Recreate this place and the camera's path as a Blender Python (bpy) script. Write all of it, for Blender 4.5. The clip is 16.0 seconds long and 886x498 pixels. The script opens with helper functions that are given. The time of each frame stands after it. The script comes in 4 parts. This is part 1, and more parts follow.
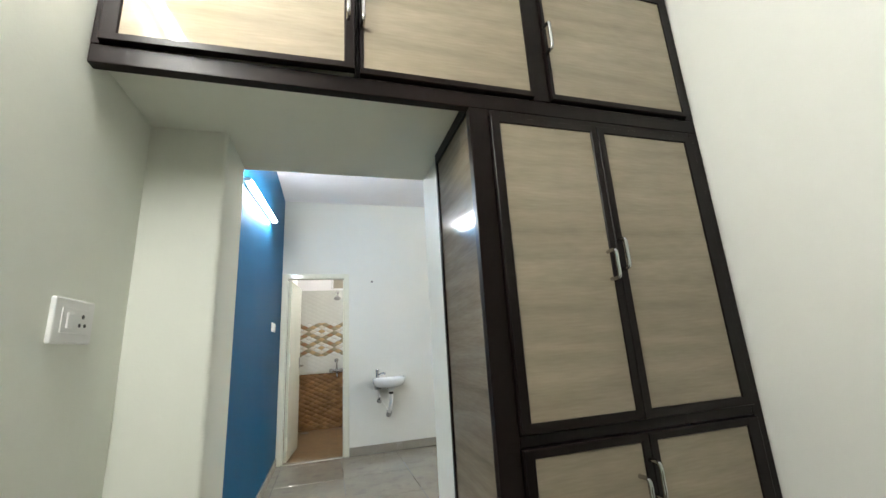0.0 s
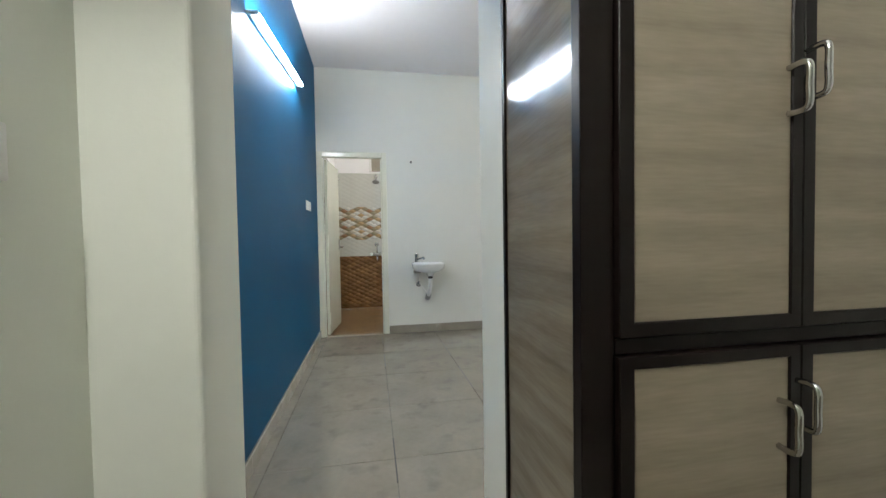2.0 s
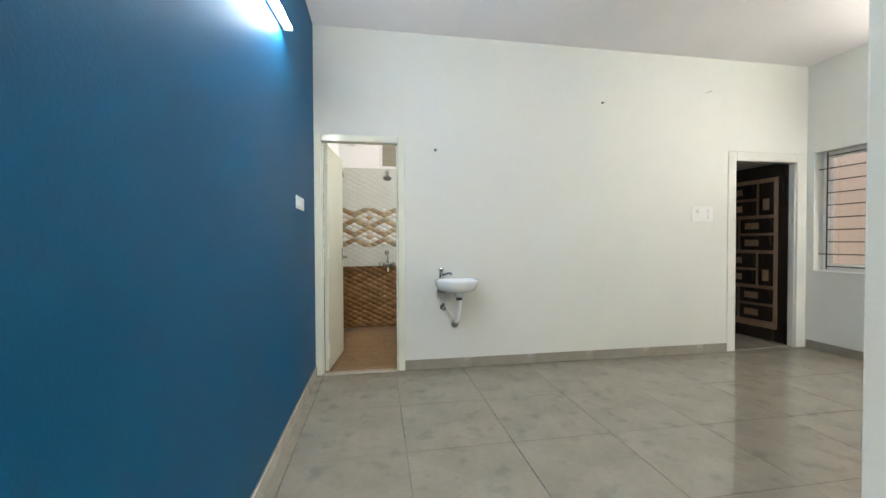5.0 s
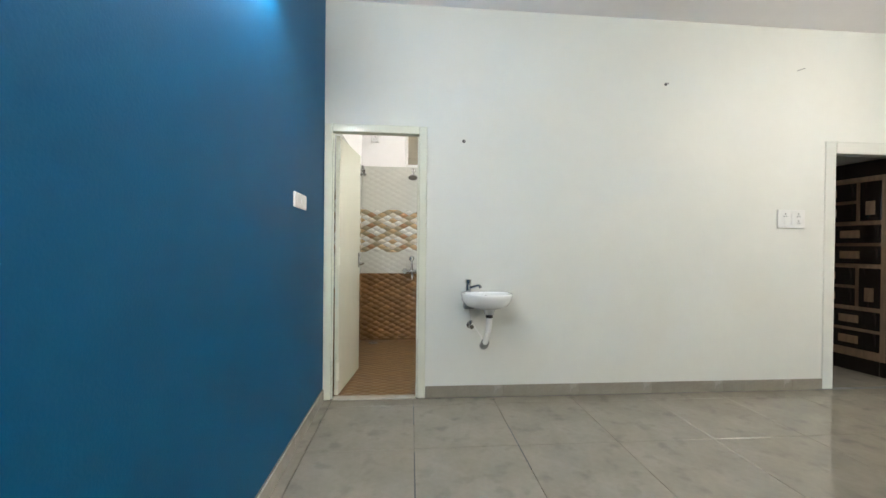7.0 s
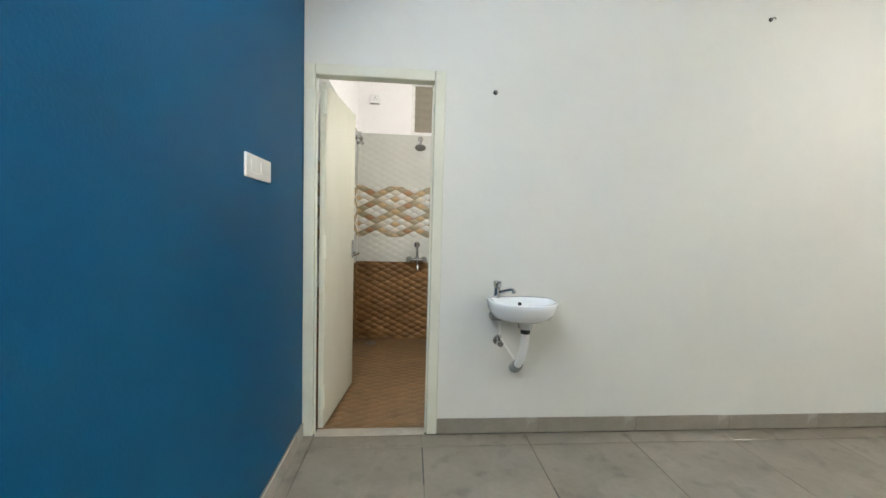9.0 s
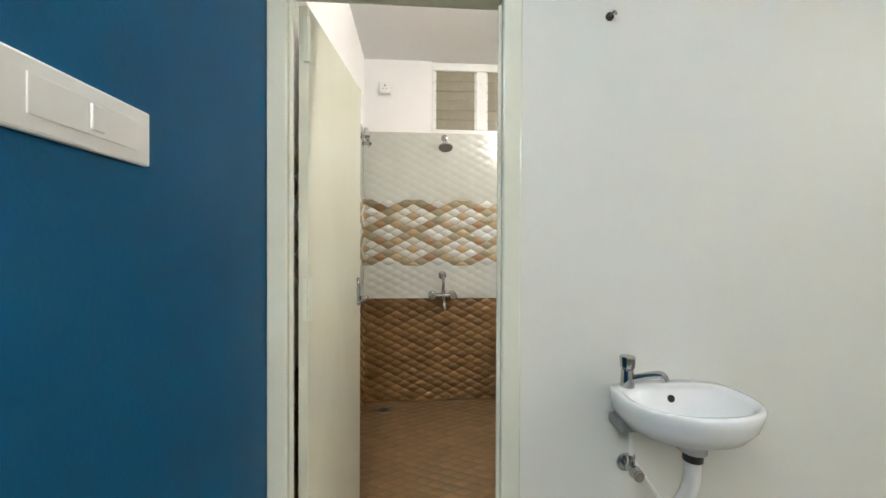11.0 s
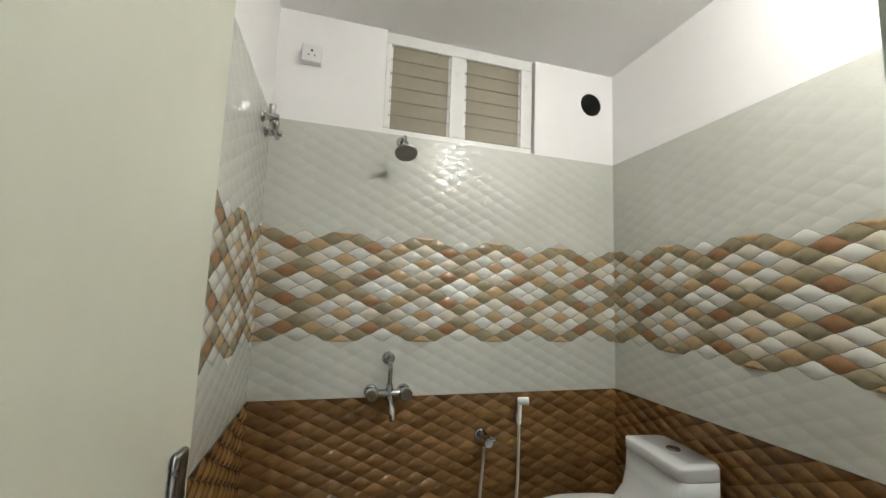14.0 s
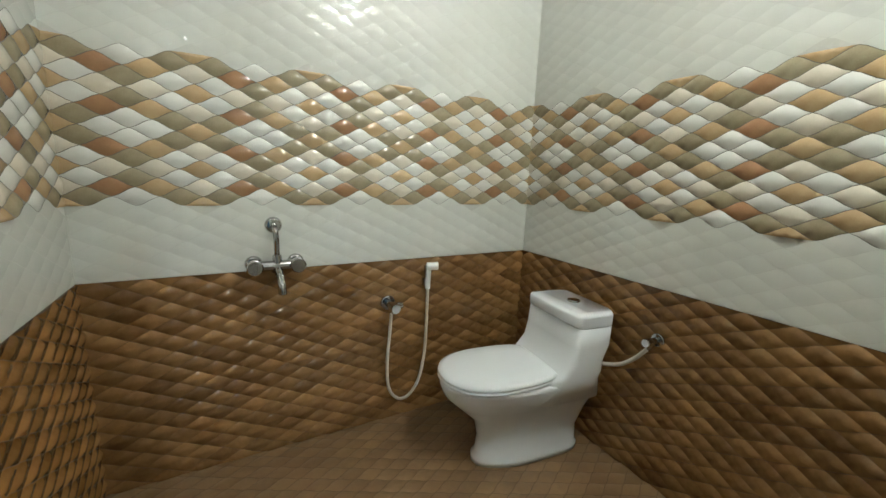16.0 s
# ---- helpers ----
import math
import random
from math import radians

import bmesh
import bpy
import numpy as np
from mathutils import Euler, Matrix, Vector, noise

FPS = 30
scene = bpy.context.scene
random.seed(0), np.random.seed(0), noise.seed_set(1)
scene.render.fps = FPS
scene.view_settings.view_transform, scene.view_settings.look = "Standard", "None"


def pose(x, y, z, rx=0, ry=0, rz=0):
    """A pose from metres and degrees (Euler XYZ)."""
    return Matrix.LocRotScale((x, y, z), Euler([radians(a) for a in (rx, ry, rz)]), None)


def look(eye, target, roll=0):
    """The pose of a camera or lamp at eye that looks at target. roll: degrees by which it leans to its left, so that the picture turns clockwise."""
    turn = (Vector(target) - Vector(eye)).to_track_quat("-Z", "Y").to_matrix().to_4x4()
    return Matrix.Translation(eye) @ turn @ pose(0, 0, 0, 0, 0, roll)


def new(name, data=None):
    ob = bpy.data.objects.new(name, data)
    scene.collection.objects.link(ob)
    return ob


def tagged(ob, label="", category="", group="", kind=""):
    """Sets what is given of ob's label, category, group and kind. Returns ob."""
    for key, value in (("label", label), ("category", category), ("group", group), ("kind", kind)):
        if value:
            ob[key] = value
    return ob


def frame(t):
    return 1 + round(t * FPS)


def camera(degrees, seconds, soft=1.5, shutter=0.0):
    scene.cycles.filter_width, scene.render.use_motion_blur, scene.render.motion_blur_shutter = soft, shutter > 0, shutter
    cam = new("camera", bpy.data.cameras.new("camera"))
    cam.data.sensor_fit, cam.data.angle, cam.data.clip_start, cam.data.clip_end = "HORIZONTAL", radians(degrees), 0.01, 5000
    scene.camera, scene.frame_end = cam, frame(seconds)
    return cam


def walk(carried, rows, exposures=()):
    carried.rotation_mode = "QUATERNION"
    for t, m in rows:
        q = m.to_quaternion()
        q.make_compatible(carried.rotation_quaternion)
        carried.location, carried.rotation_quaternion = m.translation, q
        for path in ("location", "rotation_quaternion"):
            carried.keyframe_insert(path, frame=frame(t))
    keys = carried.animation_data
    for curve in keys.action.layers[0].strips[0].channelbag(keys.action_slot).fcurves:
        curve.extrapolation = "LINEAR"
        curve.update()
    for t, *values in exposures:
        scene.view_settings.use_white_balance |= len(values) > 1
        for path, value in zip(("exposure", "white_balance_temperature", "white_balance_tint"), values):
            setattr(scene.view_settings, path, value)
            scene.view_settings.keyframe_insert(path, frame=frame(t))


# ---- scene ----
cam = camera(97.5, 16.0)
PATH = [
    (0, (0.011, -0.195, 1.171), (0.573, 1.665, 1.646), -3.5),
    (0.5, (-0.018, -0.15, 1.138), (0.55, 1.755, 1.358), -2.4),
    (1, (-0.032, -0.08, 1.1), (0.458, 1.859, 1.111), -2.6),
    (1.5, (0.01, 0.063, 1.103), (0.347, 2.035, 1.105), -2.3),
    (2, (0.07, 0.199, 1.109), (0.429, 2.166, 1.051), -0.9),
    (2.5, (0.069, 0.309, 1.102), (0.436, 2.268, 0.943), 0.4),
    (3, (0.011, 0.484, 1.123), (0.36, 2.452, 1.049), -1.5),
    (3.2, (-0.02, 0.553, 1.128), (0.336, 2.52, 1.063), -2),
    (5.3, (0.028, 1.322, 1.161), (0.371, 3.292, 1.131), 0.2),
    (5.5, (0.04, 1.36, 1.147), (0.451, 3.317, 1.117), -0.4),
    (6, (0.038, 1.48, 1.106), (0.394, 3.447, 1.048), 0.8),
    (6.5, (0.092, 1.644, 1.134), (0.374, 3.624, 1.145), 0.6),
    (7, (0.131, 1.742, 1.175), (0.297, 3.735, 1.162), 0.6),
    (7.5, (0.104, 1.919, 1.179), (0.247, 3.914, 1.164), 0.9),
    (8, (0.037, 2.102, 1.241), (0.218, 4.093, 1.18), -1),
    (8.5, (0.059, 2.285, 1.216), (0.32, 4.266, 1.115), -0.3),
    (9, (0.074, 2.518, 1.233), (0.241, 4.507, 1.112), 1.6),
    (9.5, (-0.002, 2.803, 1.238), (0.066, 4.8, 1.137), -0.1),
    (9.7, (0.042, 2.875, 1.263), (0.041, 4.875, 1.209), -1.2),
    (11.8, (-0.138, 3.982, 1.265), (0.072, 5.971, 1.279), 0.9),
    (12, (-0.134, 4.073, 1.317), (0.042, 6.062, 1.422), -0.1),
    (12.5, (-0.046, 4.277, 1.389), (0.037, 6.245, 1.732), -0.2),
    (13, (-0.076, 4.449, 1.372), (0.117, 6.411, 1.711), 2.4),
    (13.5, (-0.099, 4.624, 1.409), (0.237, 6.562, 1.768), 0.6),
    (14, (-0.145, 4.734, 1.356), (0.383, 6.651, 1.575), 2.1),
    (14.5, (-0.092, 4.82, 1.328), (0.458, 6.743, 1.32), 3),
    (15, (-0.031, 4.884, 1.287), (0.564, 6.789, 1.157), 1.8),
    (15.5, (-0.012, 4.947, 1.279), (0.673, 6.797, 0.952), 2),
    (16, (-0.017, 4.998, 1.249), (0.94, 6.713, 0.87), 2.2),
]
walk(cam, [(t, look(eye, target, roll)) for t, eye, target, roll in PATH], [(0.0, 1.6, 6500, 10), (1.0, 1.66, 6500, 10), (1.6, 1.43, 6500, 10), (2.1, 1.25, 6500, 10), (2.5, 1.22, 6500, 10), (3.2, 1.45, 6500, 10), (5.3, 1.66, 6600, 10), (8.0, 1.66, 6600, 10), (9.2, 1.6, 6650, 10), (12.0, 1.5, 6900, 11), (12.5, 1.14, 6850, 12), (13.5, 1.14, 6700, 11), (14.0, 1.17, 6550, 7), (15.0, 1.13, 6400, 5), (16.0, 1.60, 6300, 2)])

# ---- world and lights ----
world = bpy.data.worlds.new("world")
scene.world = world
world.use_nodes = True
wn = world.node_tree.nodes
sky = wn.new("ShaderNodeTexSky")
sky.sky_type, sky.sun_disc = "NISHITA", False
sky.sun_elevation, sky.sun_rotation = radians(38), radians(200)
world.node_tree.links.new(sky.outputs["Color"], wn["Background"].inputs["Color"])
wn["Background"].inputs["Strength"].default_value = 0.14
sun = new("sun", bpy.data.lights.new("sun", "SUN"))
sun.data.energy, sun.data.angle, sun.data.color = 3.5, radians(0.5), (1.0, 0.94, 0.85)
sun.matrix_world = look((0, 0, 20), (6, 14, 0))
TUBE, BULB, BEDROOM_TUBE, SIDE_TUBE = 80.0, 390.0, 84.0, 118.0

# ---- plan ----
BLUE_X, LEFT_X, RIGHT_X, WARD_R = -0.525, -0.585, 4.6, 1.402
MID_Y, ROOM_Y0, BASIN_Y, CEIL = 1.23, 1.535, 4.75, 3.03
BATH_X0, BATH_X1, BATH_Y0, BATH_Y1, BATH_CEIL, BATH_Z = -0.497, 1.496, 4.922, 6.739, 2.77, -0.022
SOFFIT = 1.962
BROWN_Z, TILE_Z, BAND_Z, CA, CB = 0.826, 2.183, 1.365, 0.0677, 0.0336


# ---- materials ----
def mat(name, col, rough=0.5, metal=0.0, var=0.12, scale=3.0, bump=0.0, bscale=60.0, stretch=(1, 1, 1), col2=None,
        island=0.0, piece=0.0, emit=0.0, coat=0.0, rvar=0.08, spec=0.5):
    m = bpy.data.materials.new(name)
    m.use_nodes = True
    nt = m.node_tree
    nd, ln = nt.nodes, nt.links
    p = nd["Principled BSDF"]
    p.inputs["Roughness"].default_value, p.inputs["Metallic"].default_value = rough, metal
    p.inputs["Coat Weight"].default_value = coat
    p.inputs["Specular IOR Level"].default_value = spec
    p.inputs["Coat Roughness"].default_value = 0.08
    tc, mp = nd.new("ShaderNodeTexCoord"), nd.new("ShaderNodeMapping")
    mp.inputs["Scale"].default_value = stretch
    ln.new(tc.outputs["Object"], mp.inputs["Vector"])
    n1, n2 = nd.new("ShaderNodeTexNoise"), nd.new("ShaderNodeTexNoise")
    n1.inputs["Scale"].default_value, n2.inputs["Scale"].default_value = scale, scale * 9
    n1.inputs["Detail"].default_value, n2.inputs["Detail"].default_value = 5, 4
    ln.new(mp.outputs["Vector"], n1.inputs["Vector"]), ln.new(mp.outputs["Vector"], n2.inputs["Vector"])
    add = nd.new("ShaderNodeMath")
    add.operation = "MULTIPLY_ADD"
    add.inputs[1].default_value = 0.35
    ln.new(n2.outputs["Fac"], add.inputs[0]), ln.new(n1.outputs["Fac"], add.inputs[2])
    val = add
    if island or piece:
        src = nd.new("ShaderNodeNewGeometry").outputs["Random Per Island"] if island else nd.new("ShaderNodeObjectInfo").outputs["Random"]
        more = nd.new("ShaderNodeMath")
        more.operation = "MULTIPLY_ADD"
        more.inputs[1].default_value = island or piece
        ln.new(src, more.inputs[0]), ln.new(add.outputs[0], more.inputs[2])
        val = more
    ramp = nd.new("ShaderNodeMapRange")
    ramp.inputs["From Min"].default_value, ramp.inputs["From Max"].default_value = 0.42, 0.98 + (island or piece)
    ln.new(val.outputs[0], ramp.inputs["Value"])
    mix = nd.new("ShaderNodeMix")
    mix.data_type = "RGBA"
    lo = col2 or tuple(c * (1 - 2 * var) for c in col)
    mix.inputs["A"].default_value, mix.inputs["B"].default_value = (*lo, 1), (*col, 1)
    ln.new(ramp.outputs["Result"], mix.inputs["Factor"])
    ln.new(mix.outputs["Result"], p.inputs["Base Color"])
    rr = nd.new("ShaderNodeMapRange")
    rr.inputs["To Min"].default_value, rr.inputs["To Max"].default_value = max(0.02, rough - rvar), min(1, rough + rvar)
    ln.new(n1.outputs["Fac"], rr.inputs["Value"]), ln.new(rr.outputs["Result"], p.inputs["Roughness"])
    if bump:
        nb, bp = nd.new("ShaderNodeTexNoise"), nd.new("ShaderNodeBump")
        nb.inputs["Scale"].default_value, nb.inputs["Detail"].default_value = bscale, 4
        bp.inputs["Strength"].default_value, bp.inputs["Distance"].default_value = bump, 0.004
        ln.new(mp.outputs["Vector"], nb.inputs["Vector"])
        ln.new(nb.outputs["Fac"], bp.inputs["Height"]), ln.new(bp.outputs["Normal"], p.inputs["Normal"])
    if emit:
        p.inputs["Emission Color"].default_value, p.inputs["Emission Strength"].default_value = (*col, 1), emit
    return m


WALL = mat("pale green wall paint", (0.725, 0.735, 0.69), 0.55, var=0.03, scale=1.2, bump=0.12, bscale=90)
WALLB = mat("green-white bedroom wall paint", (0.77, 0.795, 0.715), 0.55, var=0.03, scale=1.2, bump=0.12, bscale=90)
BLUE = mat("deep blue wall paint", (0.001, 0.088, 0.205), 0.5, var=0.06, scale=1.0, bump=0.15, bscale=110, spec=0.15)
WHITE = mat("white ceiling paint", (0.84, 0.815, 0.82), 0.7, var=0.03, scale=1.5, bump=0.1, bscale=80)
BATHW = mat("bright white bathroom paint", (0.90, 0.885, 0.882), 0.6, var=0.02, scale=1.5, bump=0.08, bscale=80)
GLOSS = mat("glossy pale enamel paint", (0.76, 0.77, 0.655), 0.15, var=0.05, scale=3, bump=0.05, bscale=30, rvar=0.03)
GLOSSW = mat("glossy mint-white enamel paint", (0.74, 0.75, 0.70), 0.15, var=0.04, scale=3, bump=0.05, bscale=30, rvar=0.03)
DOORP = mat("cream enamel door paint", (0.70, 0.705, 0.59), 0.15, var=0.05, scale=2, bump=0.03, bscale=25, stretch=(1, 1, 0.3), rvar=0.03)
DARKW = mat("dark brown stained wood", (0.0085, 0.0050, 0.0042), 0.38, var=0.25, scale=5, bump=0.06, bscale=30, spec=0.15)
LAMI = mat("tan wood laminate", (0.30, 0.255, 0.185), 0.07, scale=2.0, col2=(0.185, 0.154, 0.106), stretch=(0.8, 0.8, 8), bump=0.02, bscale=12, rvar=0.04)
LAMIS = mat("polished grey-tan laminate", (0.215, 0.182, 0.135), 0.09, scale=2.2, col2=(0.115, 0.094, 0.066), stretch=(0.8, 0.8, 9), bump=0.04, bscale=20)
CHROME = mat("chrome", (0.52, 0.52, 0.52), 0.08, 1.0, var=0.05, scale=20, rvar=0.05)
DULLM = mat("brushed dark steel", (0.30, 0.30, 0.29), 0.30, 1.0, var=0.1, scale=30)
PLAST = mat("white plastic", (0.82, 0.82, 0.80), 0.3, var=0.03, scale=10)
GREYP = mat("grey plastic", (0.30, 0.31, 0.30), 0.4, var=0.1, scale=20)
BLACK = mat("black plastic", (0.015, 0.015, 0.015), 0.4, scale=20)
CERAM = mat("white glazed ceramic", (0.81, 0.835, 0.85), 0.08, var=0.01, scale=5, coat=0.5, rvar=0.03)
FLOORT = mat("glossy grey floor tile", (0.275, 0.252, 0.206), 0.06, scale=3.5, col2=(0.195, 0.179, 0.145), piece=0.05, bump=0.015, bscale=6, rvar=0.05)
nt = FLOORT.node_tree
pos, mark, thr, dirt = (nt.nodes.new("ShaderNode" + k) for k in ("NewGeometry", "TexNoise", "MapRange", "Mix"))
mark.inputs["Scale"].default_value, mark.inputs["Detail"].default_value = 7.5, 3
thr.inputs["From Min"].default_value, thr.inputs["From Max"].default_value = 0.56, 0.72
thr.inputs["To Max"].default_value = 0.38
dirt.data_type = "RGBA"
dirt.inputs["B"].default_value = (0.10, 0.096, 0.084, 1)
shader = nt.nodes["Principled BSDF"]
nt.links.new(shader.inputs["Base Color"].links[0].from_socket, dirt.inputs["A"])
nt.links.new(pos.outputs["Position"], mark.inputs["Vector"])
nt.links.new(mark.outputs["Fac"], thr.inputs["Value"])
nt.links.new(thr.outputs["Result"], dirt.inputs["Factor"])
nt.links.new(dirt.outputs["Result"], shader.inputs["Base Color"])
GROUT = mat("dark floor grout", (0.17, 0.165, 0.15), 0.8, var=0.3, scale=8)
SKIRT = mat("grey-brown skirting tile", (0.33, 0.305, 0.26), 0.25, scale=6, col2=(0.25, 0.23, 0.19), piece=0.03)
SKIRTL = mat("pale marble skirting tile", (0.50, 0.47, 0.41), 0.2, scale=7, col2=(0.36, 0.33, 0.28), piece=0.1)
WTILE = mat("white embossed wall tile", (0.645, 0.65, 0.60), 0.045, scale=3, col2=(0.56, 0.565, 0.515), island=0.12, rvar=0.03)
WGROUT = mat("pale tile joint", (0.55, 0.55, 0.50), 0.5, var=0.1, scale=9)
DGROUT = mat("grey-brown tile joint", (0.13, 0.11, 0.085), 0.5, var=0.2, scale=9)
BGROUT = mat("dark tile joint", (0.085, 0.047, 0.020), 0.5, var=0.2, scale=9)
BTILE = mat("brown embossed wall tile", (0.335, 0.182, 0.065), 0.17, scale=7, col2=(0.09, 0.041, 0.012), island=0.5, rvar=0.05)
BTILEP = mat("brown embossed wall tile piece", (0.335, 0.182, 0.065), 0.17, scale=7, col2=(0.09, 0.041, 0.012), piece=0.5, rvar=0.05)
BFLOOR = mat("brown woven floor tile", (0.25, 0.155, 0.074), 0.40, scale=6, col2=(0.125, 0.072, 0.032), island=0.3)
CELL = {
    "W": mat("white glazed diamond", (0.67, 0.665, 0.615), 0.12, var=0.04, scale=14, piece=0.1, rvar=0.03),
    "B": mat("beige stone diamond", (0.66, 0.60, 0.49), 0.14, var=0.08, scale=25, piece=0.15, rvar=0.03),
    "O": mat("olive stone diamond", (0.36, 0.31, 0.20), 0.14, scale=30, col2=(0.23, 0.19, 0.115), piece=0.25, rvar=0.03),
    "T": mat("ochre diamond", (0.50, 0.375, 0.215), 0.14, scale=18, col2=(0.40, 0.26, 0.125), piece=0.2, rvar=0.03),
    "R": mat("rust diamond", (0.36, 0.205, 0.105), 0.14, scale=18, col2=(0.26, 0.135, 0.068), piece=0.2, rvar=0.03),
}
LOUVRE = mat("frosted brown louvre glass", (0.30, 0.265, 0.195), 0.55, var=0.15, scale=3)
BEIGE = mat("beige plaster of the next building", (0.49, 0.40, 0.34), 0.8, var=0.08, scale=1.5, bump=0.2)
IRON = mat("black painted iron", (0.02, 0.018, 0.017), 0.4, var=0.2, scale=30)
DDOOR = mat("near-black polished door wood", (0.020, 0.013, 0.010), 0.25, var=0.3, scale=5, stretch=(5, 5, 0.6))
INLAY = mat("light brown inlay wood", (0.30, 0.20, 0.13), 0.35, var=0.2, scale=8, stretch=(4, 4, 0.6))
HOSE = mat("ribbed cream hose", (0.60, 0.55, 0.47), 0.35, var=0.08, scale=60)
DARKH = mat("dark pipe hole", (0.05, 0.045, 0.04), 0.8, scale=10)
GROUND = mat("dusty ground", (0.20, 0.17, 0.13), 0.9, var=0.2, scale=2)
TUBEM = mat("glowing tube", (0.95, 0.98, 1.0), 0.4, emit=TUBE, var=0.0)
TUBEB = mat("glowing bedroom tube", (1.0, 0.99, 0.95), 0.4, emit=BEDROOM_TUBE, var=0.0)
TUBES = mat("glowing window-side tube", (1.0, 0.95, 0.88), 0.4, emit=SIDE_TUBE, var=0.0)
BULBM = mat("glowing bulb", (1.0, 0.99, 0.95), 0.4, emit=BULB, var=0.0)
GLASS = bpy.data.materials.new("clear window glass")
GLASS.use_nodes = True
gp = GLASS.node_tree.nodes["Principled BSDF"]
gp.inputs["Transmission Weight"].default_value, gp.inputs["Roughness"].default_value = 1.0, 0.03


# ---- helpers ----
ORIGIN = {}


def thing(name, at, label, category, group="", kind=""):
    e = new(name)
    e.empty_display_size = 0.1
    e.location = at
    ORIGIN[e.name] = Vector(at)
    return tagged(e, label, category, group, kind)


def finish(name, me, material, parent=None, label="", smooth=False):
    lo = [min(v.co[i] for v in me.vertices) for i in range(3)]
    hi = [max(v.co[i] for v in me.vertices) for i in range(3)]
    c = Vector([(lo[i] + hi[i]) / 2 for i in range(3)])
    me.transform(Matrix.Translation(-c))
    if smooth:
        me.polygons.foreach_set("use_smooth", [True] * len(me.polygons))
    me.materials.append(material)
    ob = new(name, me)
    ORIGIN[ob.name] = c
    if parent:
        ob.parent = parent
        ob.location = c - ORIGIN[parent.name]
    else:
        ob.location = c
    if label:
        ob["label"] = label
    return ob


def part(name, bm, material, parent=None, label="", smooth=False):
    me = bpy.data.meshes.new(name)
    bm.to_mesh(me)
    bm.free()
    return finish(name, me, material, parent, label, smooth)


def box(x0, y0, z0, x1, y1, z1, bevel=0.0, bm=None, seg=2):
    b = bmesh.new()
    bmesh.ops.create_cube(b, size=1)
    bmesh.ops.transform(b, verts=b.verts, matrix=Matrix.Translation(((x0 + x1) / 2, (y0 + y1) / 2, (z0 + z1) / 2)) @ Matrix.Diagonal((abs(x1 - x0), abs(y1 - y0), abs(z1 - z0), 1)))
    if bevel:
        bmesh.ops.bevel(b, geom=b.edges[:], offset=bevel, segments=seg, affect="EDGES", profile=0.5)
    return join(bm, b)


def join(bm, b):
    if bm is None:
        return b
    me = bpy.data.meshes.new("tmp")
    b.to_mesh(me)
    b.free()
    bm.from_mesh(me)
    bpy.data.meshes.remove(me)
    return bm


def rod(a, b, r, r2=None, n=20, bm=None, bevel=0.0):
    a, b = Vector(a), Vector(b)
    m = bmesh.new()
    bmesh.ops.create_cone(m, cap_ends=True, segments=n, radius1=r, radius2=r if r2 is None else r2, depth=(b - a).length)
    if bevel:
        bmesh.ops.bevel(m, geom=[e for e in m.edges if abs(e.verts[0].co.z - e.verts[1].co.z) < 1e-6], offset=bevel, segments=2, affect="EDGES", profile=0.5)
    bmesh.ops.transform(m, verts=m.verts, matrix=Matrix.Translation((a + b) / 2) @ (b - a).to_track_quat("Z", "Y").to_matrix().to_4x4())
    return join(bm, m)


def sweep(points, r, n=12, bm=None, smooth_steps=8):
    pts = [Vector(p) for p in points]
    path = []
    for i in range(len(pts) - 1):
        p0, p1, p2, p3 = pts[max(0, i - 1)], pts[i], pts[i + 1], pts[min(len(pts) - 1, i + 2)]
        for s in range(smooth_steps):
            t = s / smooth_steps
            path.append(0.5 * ((2 * p1) + (p2 - p0) * t + (2 * p0 - 5 * p1 + 4 * p2 - p3) * t * t + (3 * p1 - p0 - 3 * p2 + p3) * t ** 3))
    path.append(pts[-1])
    b = bmesh.new()
    rings, up = [], Vector((0.31, 0.17, 0.93)).normalized()
    for i, p in enumerate(path):
        d = (path[min(i + 1, len(path) - 1)] - path[max(i - 1, 0)]).normalized()
        side = d.cross(up).normalized()
        up = side.cross(d).normalized()
        rings.append([b.verts.new(p + r * (math.cos(k * math.tau / n) * side + math.sin(k * math.tau / n) * up)) for k in range(n)])
    for q, w in zip(rings, rings[1:]):
        for k in range(n):
            b.faces.new((q[k], q[(k + 1) % n], w[(k + 1) % n], w[k]))
    b.faces.new(rings[0][::-1]), b.faces.new(rings[-1])
    return join(bm, b)


def loft(rings, bm=None, caps=True):
    b = bmesh.new()
    vs = [[b.verts.new(p) for p in ring] for ring in rings]
    n = len(vs[0])
    for q, w in zip(vs, vs[1:]):
        for k in range(n):
            b.faces.new((q[k], q[(k + 1) % n], w[(k + 1) % n], w[k]))
    if caps:
        b.faces.new(vs[0][::-1]), b.faces.new(vs[-1])
    bmesh.ops.recalc_face_normals(b, faces=b.faces[:])
    return join(bm, b)


def ball(c, r, scale=(1, 1, 1), bm=None, u=20, v=12):
    b = bmesh.new()
    bmesh.ops.create_uvsphere(b, u_segments=u, v_segments=v, radius=r)
    bmesh.ops.transform(b, verts=b.verts, matrix=Matrix.Translation(c) @ Matrix.Diagonal((*scale, 1)))
    return join(bm, b)


def structure(name, bm, material, label, category):
    return tagged(part(name, bm, material), label, category, kind="structure")


